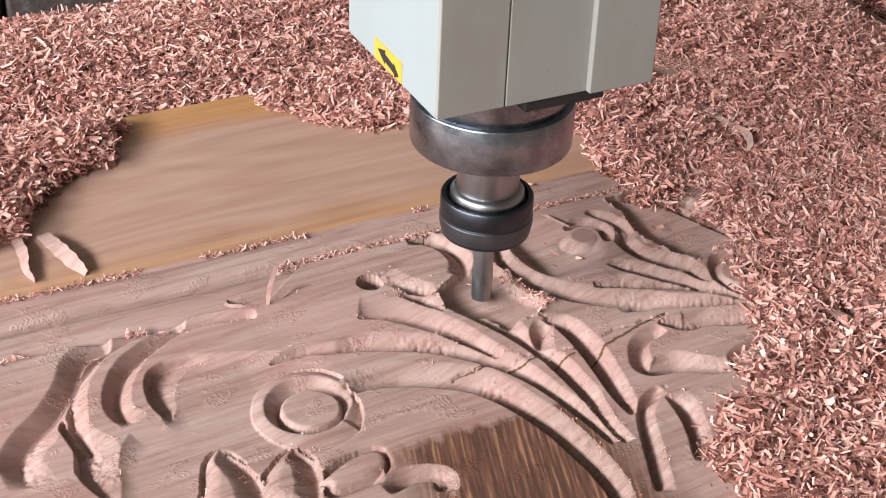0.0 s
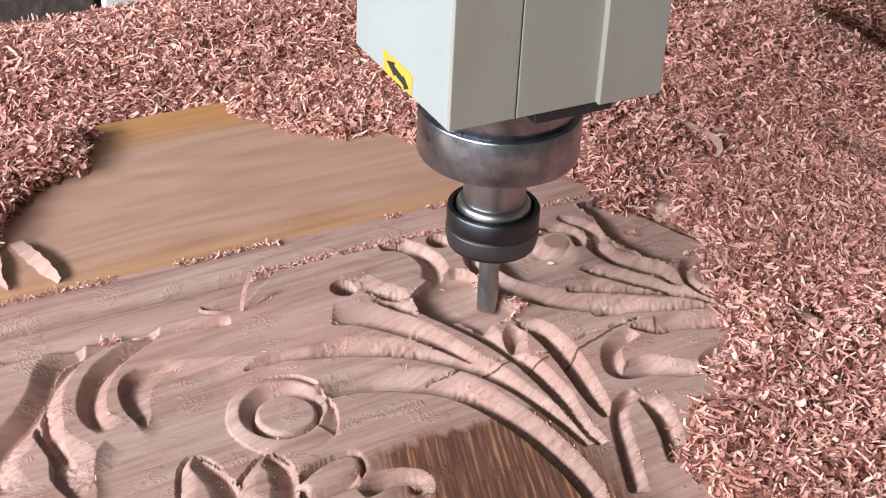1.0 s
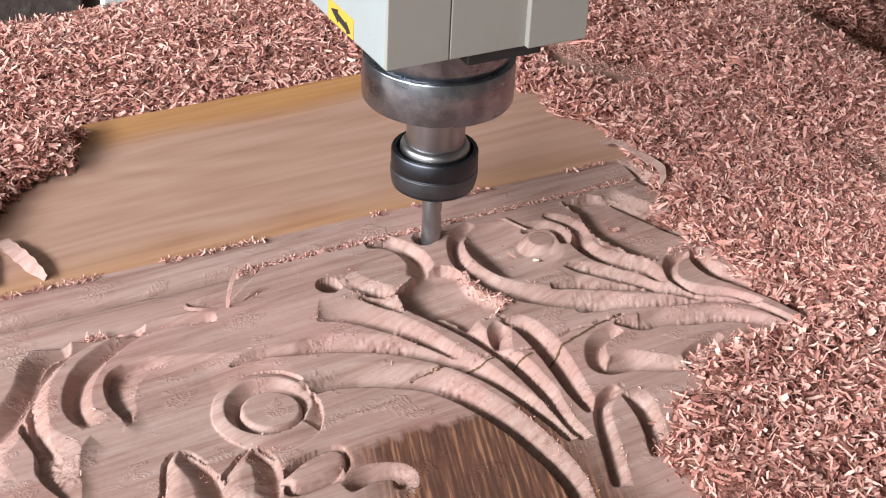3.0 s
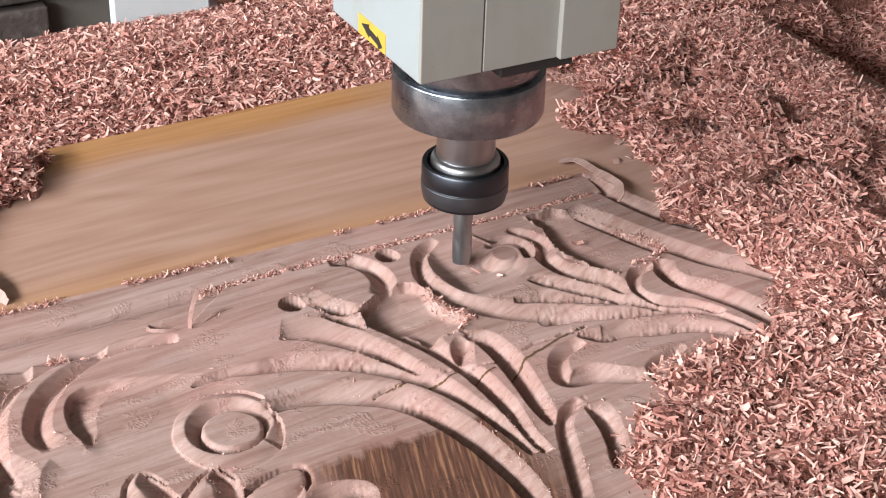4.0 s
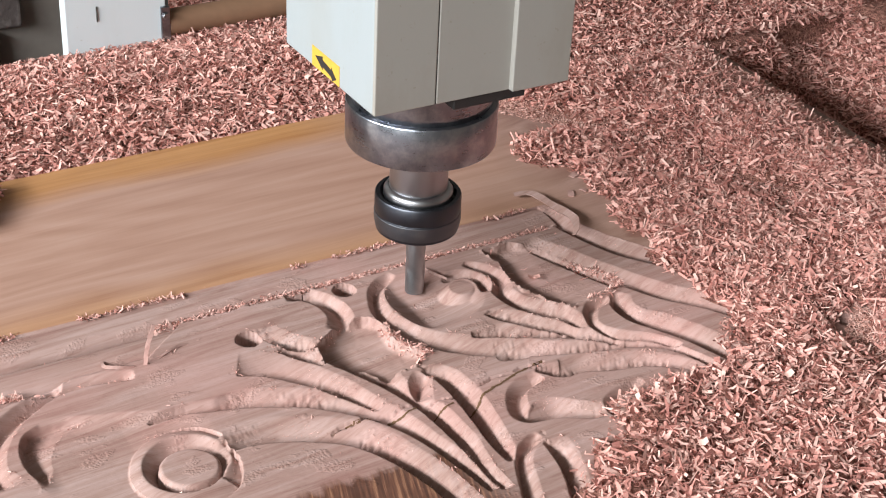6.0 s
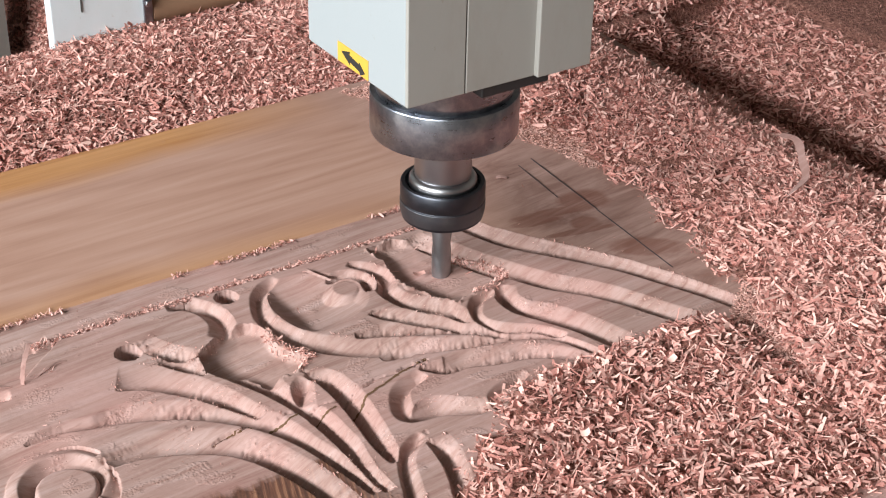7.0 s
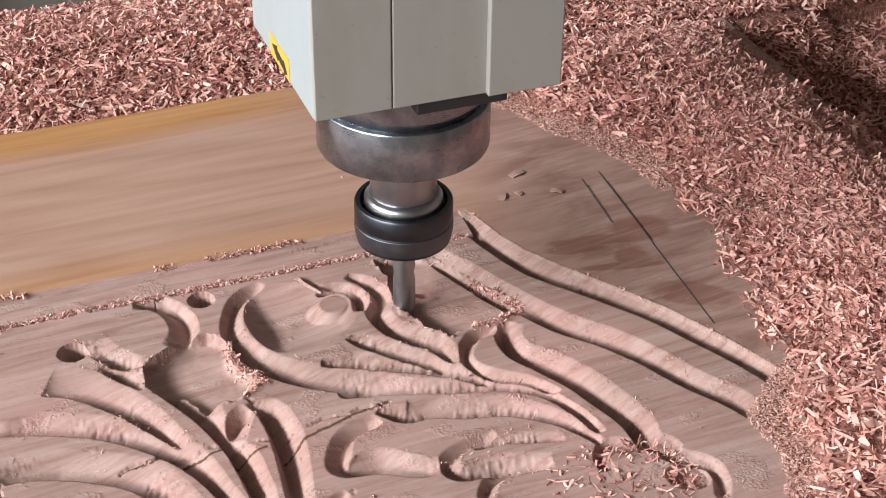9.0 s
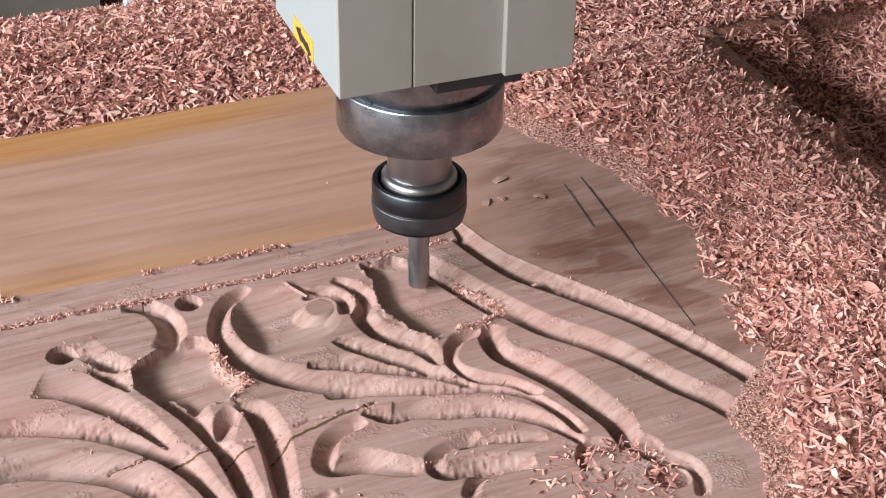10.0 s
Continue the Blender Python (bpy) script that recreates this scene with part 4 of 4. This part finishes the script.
cj = np.clip(((cy_ * 1000 + 215) / STEP).astype(int), 0, len(gy) - 1)
fv, ff = strips(cx_, cy_, Z[cj, ci] / 1000 + 0.0005, 0.0017, fr, 0.3)
tagged(arrays("loose_crumbs", fv, ff, FIBRE), "loose crumbs of wood scattered on the carving", "wood crumbs", kind="stuff")
rim = np.array([(150, 66), (158, 52), (165, 39), (162, 28), (150, 24), (135, 21), (12, 52), (11, 33), (16, 22), (20, 14), (8, 7)], float)
leg = fr.choice([0, 1, 2, 2, 3, 4, 6, 7, 8, 9], 900)
mix = fr.uniform(0, 1, 900)[:, None]
spot = rim[leg] * (1 - mix) + rim[leg + 1] * mix + fr.normal(0, 1.6, (900, 2))
ci = np.clip(((spot[:, 0] + 330) / STEP).astype(int), 0, len(gx) - 1)
cj = np.clip(((spot[:, 1] + 215) / STEP).astype(int), 0, len(gy) - 1)
fv, ff = strips(spot[:, 0] / 1000, spot[:, 1] / 1000, Z[cj, ci] / 1000 + fr.uniform(0, 0.0018, 900), 0.0030, fr, 0.9)
tagged(arrays("pocket_crumbs", fv, ff, FIBRE), "fluffy torn crumbs along the rims of the freshly cut pockets", "wood crumbs", kind="stuff")
ring = fr.uniform(0, 6.28, 900)
rad = 0.028 * np.sqrt(fr.uniform(0, 1, 900))
qx, qy = 0.155 + rad * np.cos(ring) * 1.3, -0.112 + rad * np.sin(ring)
fv, ff = strips(qx, qy, fr.uniform(-0.005, 0.001, 900), 0.0045, fr)
tagged(arrays("rosette_shavings", fv, ff, SHAVING), "shavings caught in the unfinished rosette", "wood shavings", kind="stuff")

# ---------------------------------------------------------------- spindle
spindle = tagged(new("router_spindle"), "square pale grey router spindle with black collet nut and steel bit", "router spindle")
XL, XR, YF, YB, H0, H1 = -0.0602, 0.0562, -0.0567, 0.0488, 0.0924, 0.400
S1, S2 = -0.0240, 0.0203
housing = part("housing", block((XL, YF + 0.0030, H0), (XR, YB, H1), 0.0016), HOUSING, spindle)
part("front_panel", block((XL + 0.0004, YF + 0.0014, H0 + 0.0003), (S1 - 0.0003, YF + 0.005, H1), 0.0007), WARM_FRONT, housing)
part("front_panel", block((S1 + 0.0003, YF + 0.0014, H0 + 0.0003), (S2 + 0.0004, YF + 0.005, H1), 0.0006), WARM_FRONT, housing)
part("front_panel", block((S2, YF - 0.0022, H0 + 0.0003), (XR - 0.0003, YF + 0.005, H1), 0.0007), WARM_FRONT, housing)
part("panel_seam", block((S1 - 0.0005, YF + 0.0020, H0 + 0.0006), (S1 + 0.0005, YF + 0.004, H1)), SEAM, housing)
sticker = part("sticker", block((XL - 0.0003, -0.0172, H0 + 0.0012), (XL + 0.0002, 0.0150, 0.1050)), YELLOW, spindle, "yellow warning sticker with a black arrow")
bm = bmesh.new()
arrow = [(0.0118, 0.1005), (0.0070, 0.1030), (0.0062, 0.1012), (-0.0040, 0.0995), (-0.0040, 0.1012), (-0.0130, 0.0962), (-0.0040, 0.0935), (-0.0044, 0.0955), (0.0056, 0.0972), (0.0058, 0.0958)]
arrow = [(-0.0022 - y, 0.1967 - z) for y, z in arrow]
lo = [bm.verts.new((XL - 0.0003, y, z)) for y, z in arrow]
hi = [bm.verts.new((XL - 0.0005, y, z)) for y, z in arrow]
bm.faces.new(hi)
for k in range(len(arrow)):
    bm.faces.new((lo[k], lo[(k + 1) % len(arrow)], hi[(k + 1) % len(arrow)], hi[k]))
bmesh.ops.recalc_face_normals(bm, faces=bm.faces[:])
part("arrow", bm, INK, sticker)
part("gasket_plate", block((-0.0120, -0.0535, 0.0862), (0.0320, 0.0440, 0.0926), 0.0008), RUBBER, spindle)
part("bearing_neck", lathe([(0.0330, 0.0640), (0.0392, 0.0690), (0.0402, 0.0740), (0.0404, 0.0924)]), STEEL, spindle, smooth=True)
part("bearing_flange", lathe([(0.0200, 0.0445), (0.0408, 0.0430), (0.0422, 0.0438), (0.0427, 0.0452), (0.0427, 0.0680), (0.0423, 0.0687), (0.0372, 0.0690), (0.0368, 0.0650)]), STEEL, spindle, "worn round steel flange", smooth=True)
part("shaft_nose", lathe([(0.0160, 0.0060), (0.0168, 0.0130), (0.0168, 0.0440)]), BRIGHT, spindle, smooth=True)
part("shaft_collar", lathe([(0.0190, 0.0050), (0.0200, 0.0080), (0.0200, 0.0115), (0.0186, 0.0135), (0.0170, 0.0140)]), BRIGHT, spindle, smooth=True)
nut = part("collet_nut", lathe([(0.0080, -0.0138), (0.0226, -0.0138), (0.0240, -0.0128), (0.0248, -0.0080), (0.0250, -0.0060), (0.0250, -0.0015), (0.0248, -0.0010), (0.0250, -0.0005), (0.0250, 0.0086), (0.0244, 0.0096), (0.0222, 0.0096), (0.0210, 0.0060), (0.0180, 0.0050)]), BLACK, spindle, "black oxide collet nut", smooth=True)
part("worn_band", lathe([(0.0244, -0.0112), (0.0251, -0.0075), (0.02525, -0.0060), (0.02525, -0.0022), (0.0249, -0.0018)]), WORN, nut, "worn grey band round the nut", smooth=True)
bm = bmesh.new()
steps, turns = 44, 0.9
for k in range(steps + 1):
    z = -0.0138 - 0.0437 * k / steps
    ang = turns * 2 * math.pi * k / steps
    for j in range(20):
        b = 2 * math.pi * j / 20
        r = 0.0058 * (1 if k < 8 else 1 - 0.09 * max(0, math.cos(2 * (b - ang))) ** 3)
        bm.verts.new((r * math.cos(b), r * math.sin(b), z))
bm.verts.ensure_lookup_table()
for k in range(steps):
    for j in range(20):
        a, b = k * 20 + j, k * 20 + (j + 1) % 20
        bm.faces.new((bm.verts[a], bm.verts[a + 20], bm.verts[b + 20], bm.verts[b]))
bm.faces.new([bm.verts[steps * 20 + j] for j in range(20)])
bmesh.ops.recalc_face_normals(bm, faces=bm.faces[:])
part("router_bit", bm, BIT, spindle, "grey steel router bit", smooth=True)

# ---------------------------------------------------------------- gantry foot behind the board
foot = tagged(new("gantry_foot"), "white painted steel gantry foot beside a brown pipe", "machine part")
part("foot_panel", block((-0.0745, 0.0, -0.060), (0.0060, 0.012, 0.42), 0.0012), WHITE, foot)
part("foot_seam", block((0.0060, 0.001, -0.060), (0.0085, 0.010, 0.42)), SEAM, foot)
bm = lathe([(0.0100, 0.0), (0.0108, 0.0008), (0.0108, 0.17), (0.0100, 0.1708)], 32)
bm.transform(Matrix.Translation((0.0085, 0.008, 0.006)) @ Matrix.Rotation(radians(90), 4, "Y"))
part("pipe", bm, TIMBER, foot, smooth=True)
part("pipe_bracket", block((0.0010, -0.0030, -0.004), (0.0082, 0.0, 0.024), 0.0006), STEEL, foot, "dark steel bracket holding the pipe")
bm = lathe([(0.0, 0.0), (0.0024, 0.0002), (0.0028, 0.0012), (0.0028, 0.0030)], 6)
bm.transform(Matrix.Translation((0.0042, -0.0060, 0.017)) @ Matrix.Rotation(radians(-90), 4, "X"))
part("bolt", bm, BRIGHT, foot)
part("panel_slot", block((-0.0500, -0.0012, 0.020), (-0.0492, 0.002, 0.032)), SEAM, foot)

# ---------------------------------------------------------------- surroundings
bed = tagged(new("machine_bed"), "steel router bed under the board, buried in shavings", "machine bed")
part("bed_top", block((-1.3, -0.9, -0.090), (1.5, 1.0, -0.0602), 0.002), CONCRETE, bed)
part("bed_frame", block((-1.25, -0.85, -0.90), (1.45, 0.95, -0.090)), CONCRETE, bed)
bm = bmesh.new()
bmesh.ops.create_grid(bm, x_segments=1, y_segments=1, size=60)
bmesh.ops.translate(bm, verts=bm.verts[:], vec=(0, 0, -0.90))
tagged(part("ground", bm, CONCRETE), "grey concrete workshop floor", "floor", kind="structure")


def brick_material():
    m, nt, bs = material("dark_brick")
    o = nt.nodes.new("ShaderNodeObjectInfo")
    base = ramp(nt, o.outputs["Random"], (0.0, (0.045, 0.036, 0.034)), (0.5, (0.085, 0.062, 0.055)), (1.0, (0.12, 0.105, 0.10)))
    n = noisy(nt, scaled(nt, (90, 90, 90)), 1.0, 5)
    nt.links.new(mixed(nt, ramp(nt, n, (0.5, (0, 0, 0)), (0.7, (0.6, 0.6, 0.6))), base, (0.20, 0.17, 0.155)), bs.inputs["Base Color"])
    bs.inputs["Roughness"].default_value = 0.9
    bumped(nt, bs, n, 0.6, 0.003)
    return m


wall = tagged(part("wall_back", block((-0.95, 0.571, -0.0600), (0.05, 0.66, 0.105)), CONCRETE), "low dark brick wall behind the router bed", "wall", kind="structure")
BRICK = brick_material()
brick_mesh = None
for row in range(3):
    for col in range(9):
        x = -0.89 + col * 0.098 + (0.020 if row % 2 else 0)
        z = -0.032 + row * 0.054
        if brick_mesh is None:
            ob = part("brick", block((-0.0465, -0.012, -0.0245), (0.0465, 0.010, 0.0245), 0.003), BRICK, wall)
            brick_mesh = ob.data
        else:
            ob = new("brick", brick_mesh)
            ob.parent = wall
        ob.location = (x, 0.566, z)


# walls and ceiling added out of view to block sky light and limit fill
tagged(part("unseen_wall_front", block((-3.40, -3.60, -0.90), (2.4, -3.45, 2.3)), CONCRETE), "added unseen brownish grey wall behind the viewer that blocks sky light", "wall", kind="structure")
tagged(part("unseen_wall_right", block((2.25, -3.45, -0.90), (2.40, 2.4, 2.3)), CONCRETE), "added unseen brownish grey wall that blocks sky light", "wall", kind="structure")
tagged(part("unseen_wall_far", block((-3.40, 2.40, -0.90), (2.25, 2.55, 2.3)), CONCRETE), "added unseen brownish grey wall that blocks sky light", "wall", kind="structure")
# unseen wall added to frame the daylight lamp and block sky beside it
side = tagged(new("unseen_wall_left"), "added unseen brownish grey wall with an opening for the daylight lamp", "wall", kind="structure")
for lo, hi in (((-3.55, -3.6, -0.90), (-3.40, -3.05, 2.6)), ((-3.55, 1.65, -0.90), (-3.40, 2.4, 2.6)), ((-3.55, -3.05, -0.90), (-3.40, 1.65, 1.20)), ((-3.55, -3.05, 1.90), (-3.40, 1.65, 2.6))):
    part("wall_section", block(lo, hi), CONCRETE, side)
tagged(part("ceiling", block((-3.40, -3.60, 2.3), (2.40, 2.55, 2.4)), CONCRETE), "added unseen brownish grey ceiling that blocks sky light", "ceiling", kind="structure")


# ---------------------------------------------------------------- what moves
MOVE = [
    (0, -0.0089, 0.0380, 0.0539),
    (0.5, -0.0073, 0.0428, 0.0514),
    (1, 0.0047, 0.0255, 0.0538),
    (1.5, -0.0126, 0.0389, 0.0516),
    (2, 0.0151, 0.0188, 0.0526),
    (2.2, 0.0090, 0.0286, 0.0535),
    (3.3, 0.0141, 0.1011, 0.0508),
    (3.5, 0.0106, 0.0932, 0.0524),
    (4, 0.0482, 0.0738, 0.0545),
    (4.5, 0.0506, 0.0603, 0.0531),
    (5, 0.0451, 0.0515, 0.0519),
    (5.5, 0.0682, 0.0450, 0.0541),
    (6, 0.0491, 0.0803, 0.0536),
    (6.2, 0.1294, 0.0477, 0.0543),
    (7.3, 0.1339, 0.0689, 0.0494),
    (7.5, 0.1193, 0.0842, 0.0539),
    (7.8, 0.1123, 0.0451, 0.0559),
    (8, 0.1205, 0.0333, 0.0554),
    (8.5, 0.1319, 0.0650, 0.0534),
    (9, 0.1085, 0.0541, 0.0551),
    (9.5, 0.1259, 0.0265, 0.0534),
    (10, 0.1314, 0.0710, 0.0561),
]
FLYING = []
rf = random.Random(23)
for t0, x, y in ((0.2, -0.03, 0.06), (0.9, 0.0, 0.03), (2.0, -0.01, 0.05), (2.3, 0.02, 0.06), (3.4, 0.02, 0.11), (4.4, 0.05, 0.07), (4.5, 0.0, 0.20), (4.9, 0.05, 0.06), (5.7, 0.06, 0.05), (6.4, 0.12, 0.06), (6.9, 0.12, 0.07), (7.2, 0.03, 0.16), (7.3, 0.05, 0.18), (7.3, 0.02, 0.14), (8.5, 0.06, 0.17), (8.6, 0.11, 0.07), (9.2, 0.06, 0.17), (9.7, 0.12, 0.06)):
    v, f = strips(np.zeros(1), np.zeros(1), np.zeros(1), 0.0065, np.random.RandomState(int(t0 * 100) + len(FLYING)))
    ob = tagged(arrays("flying_chip", v, f, SHAVING), "small pale chip thrown off by the bit", "wood chip", "chips thrown off by the bit")
    FLYING.append((ob, t0, x, y, rf.uniform(-0.06, 0.16), rf.uniform(-0.10, 0.10)))


def motions():
    walk(spindle, [(t, pose(x, y, z)) for t, x, y, z in MOVE])
    walk(foot, [(t, pose(x, 0.490, 0)) for t, x, y, z in MOVE])
    for ob, start, stop, a, mid, b, turn in GUST_ROWS:
        walk(ob, [(0, pose(*a, 0, 0, turn)), (start, pose(*a, 0, 0, turn)), ((start + stop) / 2, pose(*mid, 0, 0, turn + 25)), (stop, pose(*b, 0, 0, turn + 50)), (10, pose(*b, 0, 0, turn + 50))])
    walk(curl, [(0, pose(0.05, 0.02, 0.003)), (2.3, pose(0.05, 0.02, 0.003)), (3.2, pose(0, 0, 0)), (6.2, pose(0, 0, 0)), (6.8, pose(0.09, 0.01, 0.03, 20, 0, -30)), (7.2, pose(0.17, 0.02, 0.022, 0, 0, -50)), (10, pose(0.17, 0.02, 0.022, 0, 0, -50))])
    for ob, t0, x, y, vx, vy in FLYING:
        a, b, c = (x, y, -0.003), (x + vx * 0.5, y + vy * 0.5, 0.035), (x + vx, y + vy, -0.002)
        rows = [(t0 - 0.15, pose(*a)), (t0, pose(*b, 60, 30, 20)), (t0 + 0.25, pose(*c, 120, 50, 60))]
        if rows[0][0] > 0:
            rows.insert(0, (0, pose(*a)))
        rows.append((10, rows[-1][1]))
        walk(ob, rows)


motions()
